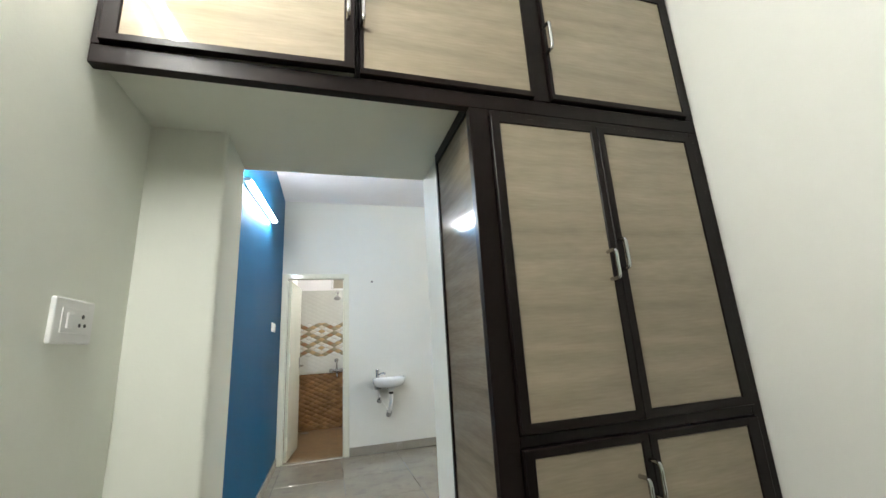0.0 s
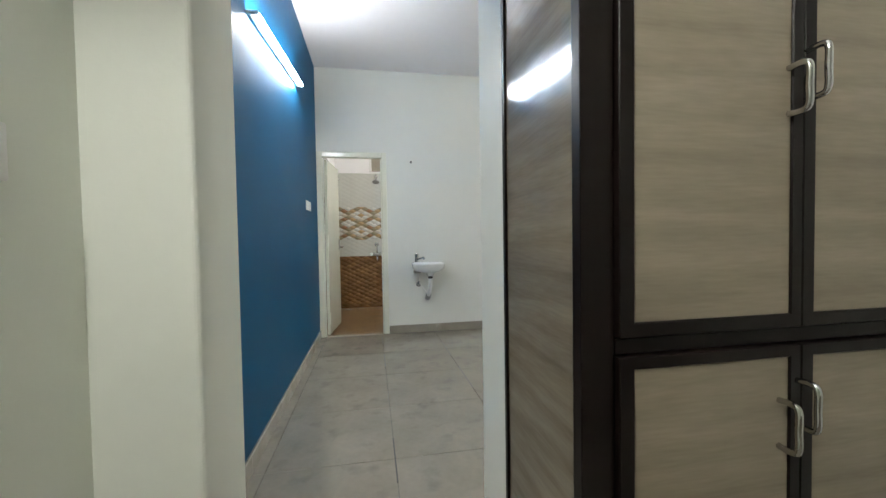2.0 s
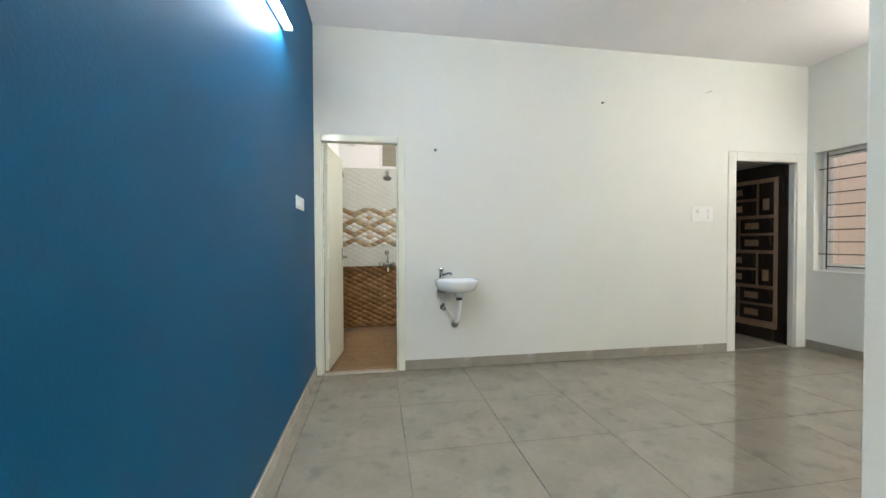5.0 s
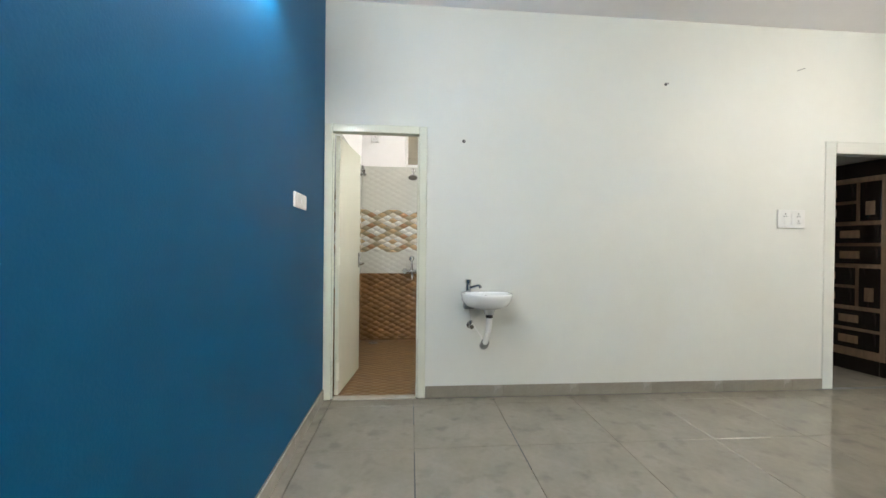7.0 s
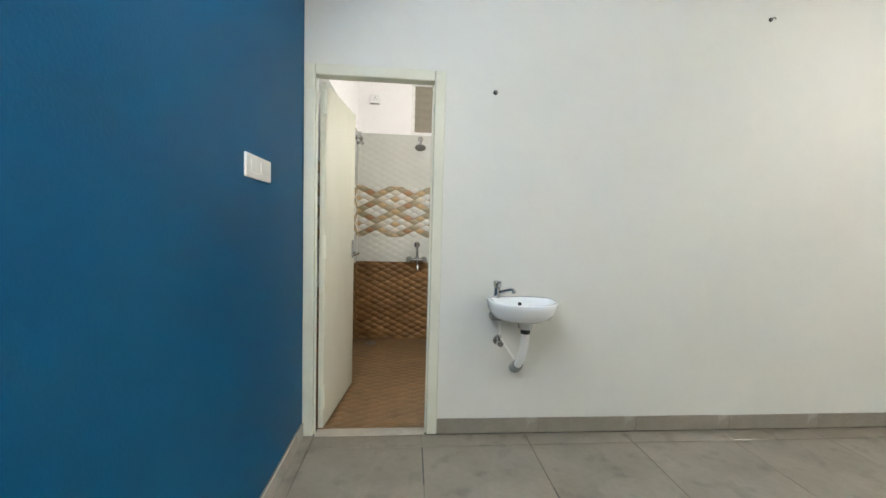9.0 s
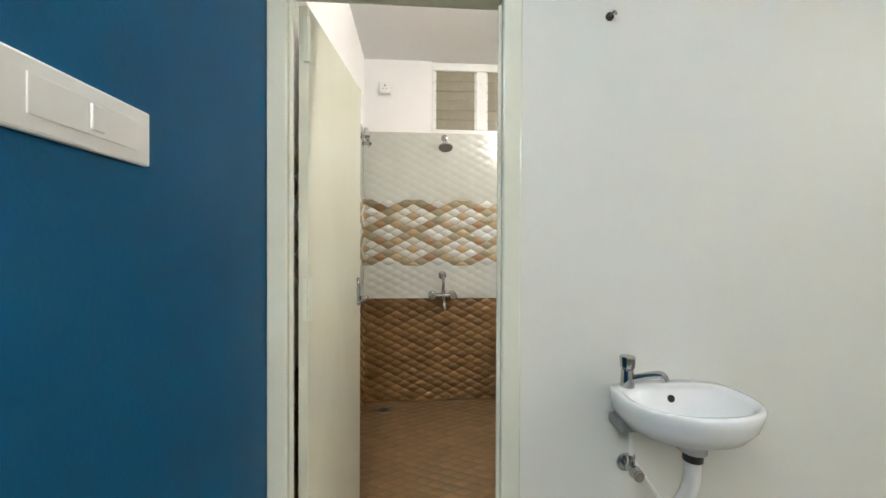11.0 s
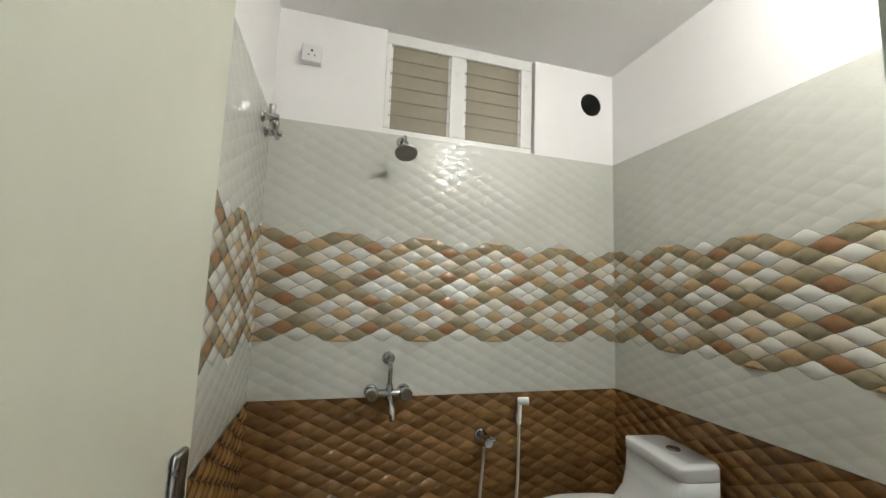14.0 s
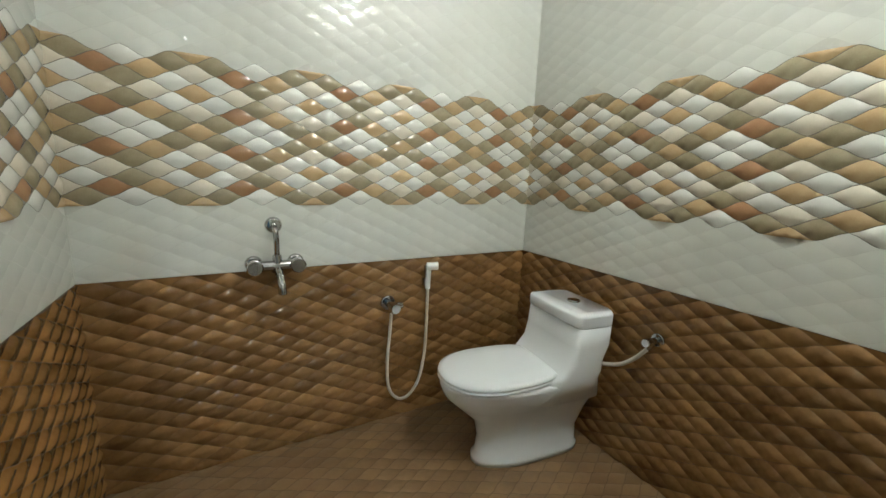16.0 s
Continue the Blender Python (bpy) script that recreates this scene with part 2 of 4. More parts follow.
# ---- large structure ----
base = structure("floor", box(-0.8, -3.8, -0.15, 5.0, 4.81, -0.006), GROUT, "grey tiled floor with dark joints", "floor")
bath_floor = structure("floor_bathroom", box(-0.8, 4.812, -0.15, 1.7, 6.95, BATH_Z - 0.004), BGROUT, "brown woven-pattern tiled bathroom floor", "floor")
structure("floor_far_room", box(1.7, 4.80, -0.15, 5.3, 8.2, 0.0), FLOORT, "grey floor of the unlit next room", "floor")
structure("wall_bedroom_west", box(-0.80, -3.8, 0, LEFT_X, 1.532, CEIL), WALLB, "pale green painted bedroom wall", "wall")
structure("wall_blue", box(-0.80, 1.535, 0, BLUE_X, 4.747, CEIL), BLUE, "deep blue painted accent wall", "wall")
structure("wall_bedroom_south", box(LEFT_X, -3.8, 0, WARD_R, -3.6, CEIL), WALLB, "pale green painted bedroom wall", "wall")
structure("wall_bedroom_east", box(WARD_R, -3.8, 0, 1.55, 1.27, CEIL), WALL, "off-white painted bedroom wall", "wall")
bm = box(LEFT_X - 0.02, MID_Y, 0, -0.345, ROOM_Y0 - 0.004, SOFFIT + 0.01, 0.012, seg=3)
structure("wall_pier", bm, WALLB, "pale green painted door pier", "wall")
bm = box(0.452, 1.272, 0, RIGHT_X - 0.002, ROOM_Y0, SOFFIT - 0.002, 0.003)
structure("wall_room_south", bm, WALL, "pale painted room wall", "wall")
bm = box(LEFT_X + 0.002, 0.882, SOFFIT, WARD_R - 0.002, ROOM_Y0, SOFFIT + 0.06)
structure("loft_slab", bm, WALLB, "pale green painted soffit under the loft", "ceiling")
bm = box(LEFT_X + 0.002, 1.30, SOFFIT + 0.062, WARD_R - 0.002, ROOM_Y0, CEIL)
box(WARD_R, 1.272, SOFFIT, RIGHT_X - 0.002, ROOM_Y0, CEIL, 0, bm)
box(LEFT_X + 0.002, 0.90, 2.60, WARD_R - 0.002, 1.298, CEIL, 0, bm)
structure("wall_over_door", bm, WALL, "pale painted wall over the doorway", "wall")
structure("ceiling", box(-0.8, -3.8, CEIL, 5.0, 4.95, CEIL + 0.15), WHITE, "plain white painted ceiling", "ceiling")
# basin wall with two doorways
structure("wall_basin", box(0.279, 4.816, 0, 3.61, 4.912, CEIL, 0, box(0.2525, BASIN_Y, 0, 3.61, 4.816, CEIL)), WALL, "pale mint-white painted wall behind the basin", "wall")
structure("wall_over_bath_door", box(-0.80, BASIN_Y, 2.097, 0.2525, 4.912, CEIL), WALL, "pale mint-white painted wall over the bathroom door", "wall")
structure("wall_over_far_door", box(3.61, BASIN_Y, 2.097, 4.80, 4.912, CEIL), WALL, "pale mint-white painted wall over the carved door", "wall")
structure("wall_corner", box(4.58, BASIN_Y, 0, 4.80, 4.912, 2.097), WALL, "pale mint-white painted wall corner", "wall")
structure("wall_behind_hinge", box(-0.80, BASIN_Y, 0, -0.527, 4.912, 2.097), WALL, "pale wall edge behind the bathroom door frame", "wall")
# window wall
WY0, WY1, WZ0, WZ1 = 2.75, 4.676, 0.83, 2.09
bm = box(RIGHT_X, 1.27, 0, 4.80, BASIN_Y - 0.002, WZ0)
box(RIGHT_X, 1.27, WZ1, 4.80, BASIN_Y - 0.002, CEIL, 0, bm)
box(RIGHT_X, WY1, WZ0, 4.80, BASIN_Y - 0.002, WZ1, 0, bm)
box(RIGHT_X, 1.27, WZ0, 4.80, WY0, WZ1, 0, bm)
structure("wall_window", bm, WALL, "pale grey-green painted window wall", "wall")
# next room beyond the carved door
bm = box(3.2, 8.0, 0, 5.2, 8.2, 2.8)
box(5.0, 4.914, 0, 5.2, 8.0, 2.8, 0, bm)
box(3.0, 4.914, 0, 3.2, 8.2, 2.8, 0, bm)
structure("wall_far_room", bm, WALL, "plain walls of the unlit next room", "wall")
structure("ceiling_far_room", box(3.0, 4.914, 2.8, 5.2, 8.2, 2.95), WHITE, "plain ceiling of the next room", "ceiling")
# bathroom shell
VX0, VX1 = 0.05, 0.945
wall_w = structure("wall_bath_west", box(-0.70, 4.914, BATH_Z, BATH_X0, BATH_Y1, BATH_CEIL), BATHW, "white painted wall over embossed tiles", "wall")
wall_e = structure("wall_bath_east", box(BATH_X1, 4.914, BATH_Z, 1.68, BATH_Y1, BATH_CEIL), BATHW, "white painted wall over embossed tiles", "wall")
bm = box(-0.70, BATH_Y1, BATH_Z, 1.68, 6.91, TILE_Z + 0.004)
box(-0.70, BATH_Y1, TILE_Z + 0.004, VX0, 6.91, BATH_CEIL, 0, bm)
# the pier with the round exhaust hole
EX, EZ, ER = 1.337, 2.557, 0.073
ring = [Vector((EX + ER * math.cos(k * math.tau / 32), 0, EZ + ER * math.sin(k * math.tau / 32))) for k in range(32)]
hw, hh = (1.68 - VX1) / 2, (BATH_CEIL - TILE_Z - 0.004) / 2
cx, cz = (1.68 + VX1) / 2, (BATH_CEIL + TILE_Z + 0.004) / 2


def to_rect(p):
    d = Vector((p.x - EX, 0, p.z - EZ))
    ts = []
    for comp, lo, hi, o in ((d.x, VX1, 1.68, EX), (d.z, TILE_Z + 0.004, BATH_CEIL, EZ)):
        if abs(comp) > 1e-6:
            ts.append(((hi if comp > 0 else lo) - o) / comp)
    return Vector((EX, 0, EZ)) + d * min(t for t in ts if t > 0)


outer = [to_rect(p) for p in ring]
for cxx, czz in ((VX1, TILE_Z + 0.004), (VX1, BATH_CEIL), (1.68, TILE_Z + 0.004), (1.68, BATH_CEIL)):
    k = min(range(32), key=lambda i: (outer[i] - Vector((cxx, 0, czz))).length)
    outer[k] = Vector((cxx, 0, czz))
loft([[Vector((p.x, y, p.z)) for p in r] for r, y in ((outer, 6.91), (outer, BATH_Y1), (ring, BATH_Y1), (ring, 6.91))], bm, caps=False)
wall_n = structure("wall_bath_north", bm, BATHW, "white painted wall with ventilator over embossed tiles", "wall")
structure("ceiling_bathroom", box(-0.70, 4.914, BATH_CEIL, 1.68, 7.05, BATH_CEIL + 0.12), BATHW, "plain white bathroom ceiling", "ceiling")
structure("wall_bath_south", box(0.279, 4.914, BATH_Z, BATH_X1 - 0.002, BATH_Y0, 2.197), WTILE, "white tiled wall beside the bathroom door", "wall")
structure("wall_bath_south_upper", box(BATH_X0 + 0.002, 4.914, 2.199, BATH_X1 - 0.002, BATH_Y0, BATH_CEIL), BATHW, "white painted wall over the bathroom door", "wall")
# outside
structure("ground", box(-60, -60, -0.4, 60, 60, -0.16), GROUND, "dusty bare ground outside", "ground")
tagged(part("neighbour_building", box(6.1, -2, -0.16, 9, 12, 4.2, 0.02), BEIGE), "beige plastered building outside the window", "building", kind="structure")
tagged(part("shaft_wall", box(-2.5, 7.65, -0.16, 3.5, 7.85, 4.2, 0.02), BEIGE), "beige shaft wall behind the ventilator", "wall", kind="structure")


# ---- door frames ----
def door_frame(name, x0, x1, top, y0, y1, wdt, label, paint):
    f = thing(name, ((x0 + x1) / 2, y0, 0), label, "door frame", kind="structure")
    for a, b in ((x0, x0 + wdt), (x1 - wdt, x1)):
        bm = box(a, y0, 0, b, y1, top - 0.001, 0.006)
        part("jamb", bm, paint, f)
        inner = b if a == x0 else a
        s = 1 if a == x0 else -1
        part("stop_bead", box(inner, y0 + 0.022, 0, inner + s * 0.012, y0 + 0.034, top - wdt - 0.014, 0.003), paint, f)
    part("head", box(x0 + wdt + 0.001, y0, top - wdt, x1 - wdt - 0.001, y1, top, 0.006), paint, f)
    return f


door_frame("door_frame_bathroom", -0.524, 0.251, 2.096, 4.735, 4.815, 0.060, "glossy pale painted bathroom door frame", GLOSS)
door_frame("door_frame_far_room", 3.612, 4.578, 2.096, 4.744, 4.84, 0.10, "glossy pale painted door frame of the next room", GLOSSW)
threshold = structure("threshold", box(-0.455, 4.735, -0.006, 0.182, 4.81, 0.006, 0.003), SKIRTL, "pale stone bathroom door threshold", "threshold")


# ---- bathroom door ----
def turned(bm, pivot, ang):
    bmesh.ops.transform(bm, verts=bm.verts, matrix=Matrix.Translation(pivot) @ Matrix.Rotation(ang, 4, "Z") @ Matrix.Translation(-Vector(pivot)))
    return bm


HP = (-0.420, 4.806, 0)
HA = math.atan2(0.66, 0.072) - math.pi / 2
bdoor = thing("bathroom_door", HP, "open cream painted flush bathroom door", "door")
px, py = HP[0], HP[1]
leaf = part("leaf", turned(box(px - 0.032, py, 0.012, px, py + 0.665, 2.02, 0.003), HP, HA), DOORP, bdoor)
for z in (0.13, 1.02, 1.84):
    bm = box(px - 0.002, py + 0.002, z, px + 0.003, py + 0.028, z + 0.14, 0.001)
    box(px - 0.012, py - 0.012, z, px + 0.002, py + 0.001, z + 0.14, 0.001, bm)
    rod((px + 0.002, py - 0.002, z), (px + 0.002, py - 0.002, z + 0.14), 0.006, bm=bm, n=12)
    part("hinge", turned(bm, HP, HA), GLOSS, bdoor, "painted steel hinge")
hy = py + 0.615
bm = box(px, hy - 0.02, 0.975, px + 0.012, hy + 0.02, 1.11, 0.006)
plate = part("handle_plate", turned(bm, HP, HA), DULLM, bdoor, "dark chrome handle plate", True)
bm = rod((px + 0.010, hy, 1.01), (px + 0.05, hy, 1.01), 0.011, n=16)
sweep([(px + 0.046, hy + 0.006, 1.01), (px + 0.052, hy - 0.03, 1.011), (px + 0.044, hy - 0.08, 1.008), (px + 0.034, hy - 0.125, 1.003)], 0.0085, bm=bm)
part("lever", turned(bm, HP, HA), CHROME, plate, "chrome lever", True)

# ---- carved door of the next room ----
CP = (4.475, 4.845, 0)
CANG = radians(7)
cdoor = thing("carved_door", CP, "open dark wooden door with light geometric inlay", "door")
px, py = CP[0], CP[1]


def cdpart(name, y0, z0, y1, z1, d0, d1, m, parent, bev=0.004):
    return part(name, turned(box(px - d1, py + y0, z0, px - d0, py + y1, z1, bev), CP, CANG), m, parent)


cl = cdpart("leaf", 0.0, 0.01, 0.84, 2.03, -0.035, 0.0, DDOOR, cdoor)
ip = cdpart("inlay_panel", 0.09, 0.15, 0.73, 1.88, 0.0, 0.006, INLAY, cdoor, 0.002)
for k in range(4):
    z1 = 1.83 - k * 0.41
    z0 = z1 - 0.37
    zm = (z0 + z1) / 2
    flip = k % 2 == 0
    def mirror(y0, y1):
        return (y0, y1) if flip else (0.82 - y1, 0.82 - y0)
    for (a, b), (c, d) in (((0.13, 0.29), (z0, z1)), ((0.32, 0.69), (z0, zm - 0.015)), ((0.32, 0.69), (zm + 0.015, z1))):
        y0, y1 = mirror(a, b)
        blk = cdpart("block", y0, c, y1, d, 0.006, 0.014, DDOOR, ip)
        w, h = y1 - y0, d - c
        if w > 0.2:
            cdpart("inset", y0 + w * 0.42, c + h * 0.28, y1 - w * 0.15, d - h * 0.28, 0.014, 0.018, INLAY, cdoor, 0.002)
        else:
            cdpart("inset", y0 + w * 0.28, c + h * 0.15, y1 - w * 0.28, d - h * 0.5, 0.014, 0.018, INLAY, cdoor, 0.002)

# ---- window with iron grille ----
win = thing("window_1", (4.72, (WY0 + WY1) / 2, WZ0), "white framed window behind a black iron grille", "window", kind="structure")
fx0, fx1 = 4.72, 4.77
for a, b, c, d in ((WY0, WZ0, WY1, WZ0 + 0.085), (WY0, WZ1 - 0.06, WY1, WZ1)):
    part("window_frame", box(fx0, a, b, fx1, c, d, 0.004), PLAST, win)
stiles = [WY0, WY0 + 0.62, WY0 + 1.36, WY1 - 0.05]
for y in stiles:
    part("window_frame", box(fx0, y, WZ0 + 0.086, fx1, y + 0.05, WZ1 - 0.061, 0.004), PLAST, win)
for y0, y1 in zip(stiles, stiles[1:]):
    pane = part("pane", box(fx0 + 0.02, y0 + 0.051, WZ0 + 0.086, fx0 + 0.025, y1 - 0.001, WZ1 - 0.061), GLASS, win)
    pane.visible_shadow = False
part("window_sill", box(4.59, WY0, WZ0 - 0.004, 4.72, WY1, WZ0 + 0.012, 0.003), WALL, win)
gr = thing("window_grille", (4.665, (WY0 + WY1) / 2, WZ0), "black painted iron bar window grille", "grille")
gx, gz0, gz1 = 4.665, WZ0 + 0.06, WZ1 - 0.05
vert = [4.60, 4.186, 4.078, 3.66, 3.555, 3.14, 3.03]
for y in vert:
    part("upright", box(gx - 0.005, y - 0.005, gz0 - 0.03, gx + 0.005, y + 0.005, gz1 + 0.04, 0.002), IRON, gr)
for k in range(10):
    z = gz0 + (gz1 - gz0) * k / 9
    through_wall = k in (1, 8)
    for y1, y0 in ((4.60, 4.186), (4.078, 3.66), (3.555, 3.14)):
        top = 4.676 if (through_wall and y1 > 4.5) else y1
        part("bar", rod((gx - 0.001, y0, z), (gx - 0.001, top, z), 0.0055, n=10), IRON, gr)
for z in (gz0, gz1, gz0 + (gz1 - gz0) * 0.35, gz0 + (gz1 - gz0) * 0.66):
    for y1, y0 in ((4.186, 4.078), (3.66, 3.555), (3.14, 3.03)):
        part("bar", rod((gx, y0, z), (gx, y1, z), 0.0055, n=10), IRON, gr)

# ---- wardrobe ----
FY = 0.847
ward = thing("wardrobe", (0.91, FY, 0), "built-in wardrobe with loft, dark frame and tan laminate doors", "wardrobe")


def wpart(name, x0, z0, x1, z1, y0=FY, y1=FY + 0.032, m=DARKW, parent=ward, bev=0.0025, label=""):
    return part(name, box(x0, y0, z0, x1, y1, z1, bev), m, parent, label)


wpart("stile", 0.430, -0.016, 0.497, 1.899)
wpart("stile", 1.345, -0.016, 1.388, 1.899)
wpart("rail", 0.498, 0.868, 1.344, 0.900)
wpart("rail", 0.498, -0.016, 1.344, 0.10)
wpart("rail", -0.594, 1.900, 1.388, 1.955)
wpart("rail", 0.498, 1.872, 1.344, 1.899)
wpart("rail", -0.594, 2.545, 1.388, 2.60)
for a, b in ((-0.594, -0.575), (0.068, 0.082), (0.675, 0.742), (1.345, 1.388)):
    wpart("stile", a, 1.956, b, 2.544)
part("carcass", box(0.462, FY + 0.036, -0.016, 1.386, 1.268, 1.897, 0.002), DARKW, ward)
part("loft_carcass", box(-0.581, FY + 0.036, SOFFIT + 0.062, 1.386, 1.298, 2.598, 0.002), DARKW, ward)
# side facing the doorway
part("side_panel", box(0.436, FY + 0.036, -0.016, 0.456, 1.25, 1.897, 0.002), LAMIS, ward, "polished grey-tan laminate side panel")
part("edge_strip", box(0.430, 1.2505, -0.016, 0.459, 1.2705, 1.897, 0.002), DARKW, ward)
part("edge_strip", box(0.430, FY + 0.034, 1.898, 0.458, 1.27, 1.943, 0.002), DARKW, ward)


def handle(x, z0, z1, parent, y=FY):
    yy = y - 0.038
    bm = sweep([(x, y, z0 + 0.006), (x, yy + 0.010, z0 + 0.005), (x, yy, z0 + 0.016), (x, yy, (z0 + z1) / 2), (x, yy, z1 - 0.016), (x, yy + 0.010, z1 - 0.005), (x, y, z1 - 0.006)], 0.0062, 12)
    return part("handle", bm, CHROME, parent, "chrome pull handle", True)


def cabinet_door(x0, z0, x1, z1, b, hx, hz0, hz1, turn=0.0):
    """A dark framed leaf with a laminate panel; b: border widths left, right, bottom, top."""
    y0, y1 = FY - 0.014, FY + 0.010
    def rect(d, y):
        e = [w * d for w in b]
        return [Vector(q) for q in ((x0 + e[0], y, z0 + e[2]), (x1 - e[1], y, z0 + e[2]), (x1 - e[1], y, z1 - e[3]), (x0 + e[0], y, z1 - e[3]))]
    bm = loft([rect(0, y1), rect(0, y0 + 0.002), rect(0.06, y0), rect(0.92, y0), rect(1, y0 + 0.003), rect(1, y1), rect(0, y1)], caps=False)
    piv = (x0, FY + 0.01, 0)
    leaf = part("cabinet_door", turned(bm, piv, turn), DARKW, ward)
    part("panel", turned(box(x0 + b[0] - 0.002, y0 + 0.005, z0 + b[2] - 0.002, x1 - b[1] + 0.002, y1 - 0.006, z1 - b[3] + 0.002), piv, turn), LAMI, leaf, "tan wood-grain laminate panel")
    if hx is not None:
        handle(hx, hz0, hz1, leaf, y0 - (0.02 if turn else 0))


cabinet_door(0.499, 0.902, 0.9035, 1.871, (0.032, 0.026, 0.028, 0.024), 0.866, 1.318, 1.418)
cabinet_door(0.9055, 0.902, 1.344, 1.871, (0.030, 0.045, 0.028, 0.024), 0.909, 1.350, 1.455)
cabinet_door(0.499, 0.102, 0.9035, 0.866, (0.032, 0.026, 0.03, 0.024), 0.850, 0.660, 0.764)
cabinet_door(0.9055, 0.102, 1.344, 0.866, (0.030, 0.050, 0.03, 0.024), 0.894, 0.698, 0.800)
cabinet_door(-0.574, 1.962, 0.067, 2.540, (0.042, 0.030, 0.022, 0.04), 0.047, 2.125, 2.245, radians(-1.6))
cabinet_door(0.083, 1.962, 0.674, 2.540, (0.012, 0.012, 0.022, 0.04), 0.092, 2.125, 2.245)
cabinet_door(0.743, 1.962, 1.344, 2.540, (0.014, 0.018, 0.022, 0.04), 0.744, 2.140, 2.257)


ward.location = ward.location + Vector((0.012, 0.0, 0.017))


# ---- switch plates ----
def switch_plate(label, centre, along, out, w, h, switches, sockets):
    c, a, o = Vector(centre), Vector(along), Vector(out)

    def slab(u0, u1, z0, z1, d0, d1, bev):
        p, q = c + a * u0 + o * d0, c + a * u1 + o * d1
        return box(min(p.x, q.x), min(p.y, q.y), c.z + z0, max(p.x, q.x), max(p.y, q.y), c.z + z1, bev)
    t = thing("switch_plate", centre, label, "switch plate", "switch plates")
    part("plate", slab(-w / 2, w / 2, -h / 2, h / 2, 0, 0.011, 0.004), PLAST, t)
    part("module", slab(-w * 0.34, w * 0.36, -h * 0.27, h * 0.27, 0.0112, 0.0135, 0.001), PLAST, t)
    for u, z in switches:
        part("rocker", slab(u - 0.011, u + 0.011, z - 0.018, z + 0.018, 0.0137, 0.018, 0.002), PLAST, t)
    for u, z in sockets:
        for du, dz, r in ((0, 0.012, 0.0055), (-0.011, -0.009, 0.0048), (0.011, -0.009, 0.0048)):
            p = c + a * (u + du) + Vector((0, 0, z + dz))
            part("socket_hole", rod(p + o * 0.0136, p + o * 0.0145, r, n=12), BLACK, t)
    return t


switch_plate("white switch and socket plate on the bedroom wall", (LEFT_X, 0.958, 1.276), (0, 1, 0), (1, 0, 0), 0.158, 0.105, [(-0.028, 0)], [(0.026, 0)])
switch_plate("white switch plate on the blue wall", (BLUE_X, 4.092, 1.433), (0, 1, 0), (1, 0, 0), 0.245, 0.088, [(0.01, 0)], [])
switch_plate("wide white switch plate with socket rows", (3.303, BASIN_Y, 1.435), (1, 0, 0), (0, -1, 0), 0.245, 0.155, [(-0.06, -0.028), (0.0, 0.028), (0.0, -0.028)], [(-0.06, 0.03), (0.06, 0.03), (0.06, -0.028)])
sk = thing("bathroom_socket", (-0.328, BATH_Y1, 2.528), "white surface socket box on the bathroom wall", "socket")
part("box", box(-0.375, BATH_Y1 - 0.045, 2.484, -0.281, BATH_Y1, 2.574, 0.004), PLAST, sk)
for dx, dz, r in ((0, 0.014, 0.006), (-0.014, -0.010, 0.004), (0.014, -0.010, 0.004)):
    part("socket_hole", rod((-0.328 + dx, BATH_Y1 - 0.046, 2.528 + dz), (-0.328 + dx, BATH_Y1 - 0.044, 2.528 + dz), r, n=12), BLACK, sk)


# ---- tube lights ----
def tube_light(label, a, b, out, glow):
    a, b, o = Vector(a), Vector(b), Vector(out)
    d = (b - a).normalized()
    t = thing("tube_light", a, label, "tube light", "tube lights")
    part("batten", rod(a + o * 0.014, b + o * 0.014, 0.013, n=8), PLAST, t)
    for p, s in ((a, 1), (b, -1)):
        part("end_cap", rod(p + o * 0.002 - d * s * 0.012, p + o * 0.058 - d * s * 0.012, 0.012, n=12), PLAST, t)
    part("tube", rod(a + o * 0.045 + d * 0.02, b + o * 0.045 - d * 0.02, 0.0135, n=16), glow, t, "glowing fluorescent tube", True)


tube_light("lit fluorescent tube on the blue wall", (BLUE_X, 2.33, 2.255), (BLUE_X, 3.62, 2.395), (1, 0, 0), TUBEM)
tube_light("lit fluorescent tube on the bedroom wall", (LEFT_X, -0.50, 2.32), (LEFT_X, 0.68, 2.30), (1, 0, 0), TUBEB)
tube_light("lit fluorescent tube over the window", (RIGHT_X, 2.2, 2.62), (RIGHT_X, 3.42, 2.62), (-1, 0, 0), TUBES)
lamp = thing("bulb_lamp", (0.955, BATH_Y0, 2.69), "lit bulb in a white holder above the bathroom door", "lamp")
part("holder", rod((0.955, BATH_Y0, 2.69), (0.955, BATH_Y0 + 0.05, 2.69), 0.028, 0.02, bevel=0.004), PLAST, lamp, "", True)
part("bulb", ball((0.955, BATH_Y0 + 0.085, 2.69), 0.032, (1, 1.2, 1)), BULBM, lamp, "glowing bulb", True)


# ---- nails in the wall ----
def nail(x, z, label, s=1.0):
    t = thing("wall_hook", (x, BASIN_Y, z), label, "hook", "wall plugs")
    part("plug", rod((x, BASIN_Y, z), (x, BASIN_Y - 0.006 * s, z), 0.013 * s, bevel=0.001), BLACK, t)
    part("pin", sweep([(x, BASIN_Y, z), (x, BASIN_Y - 0.03 * s, z), (x + 0.004, BASIN_Y - 0.036 * s, z - 0.012)], 0.004 * s, 8), DULLM, t, "", True)


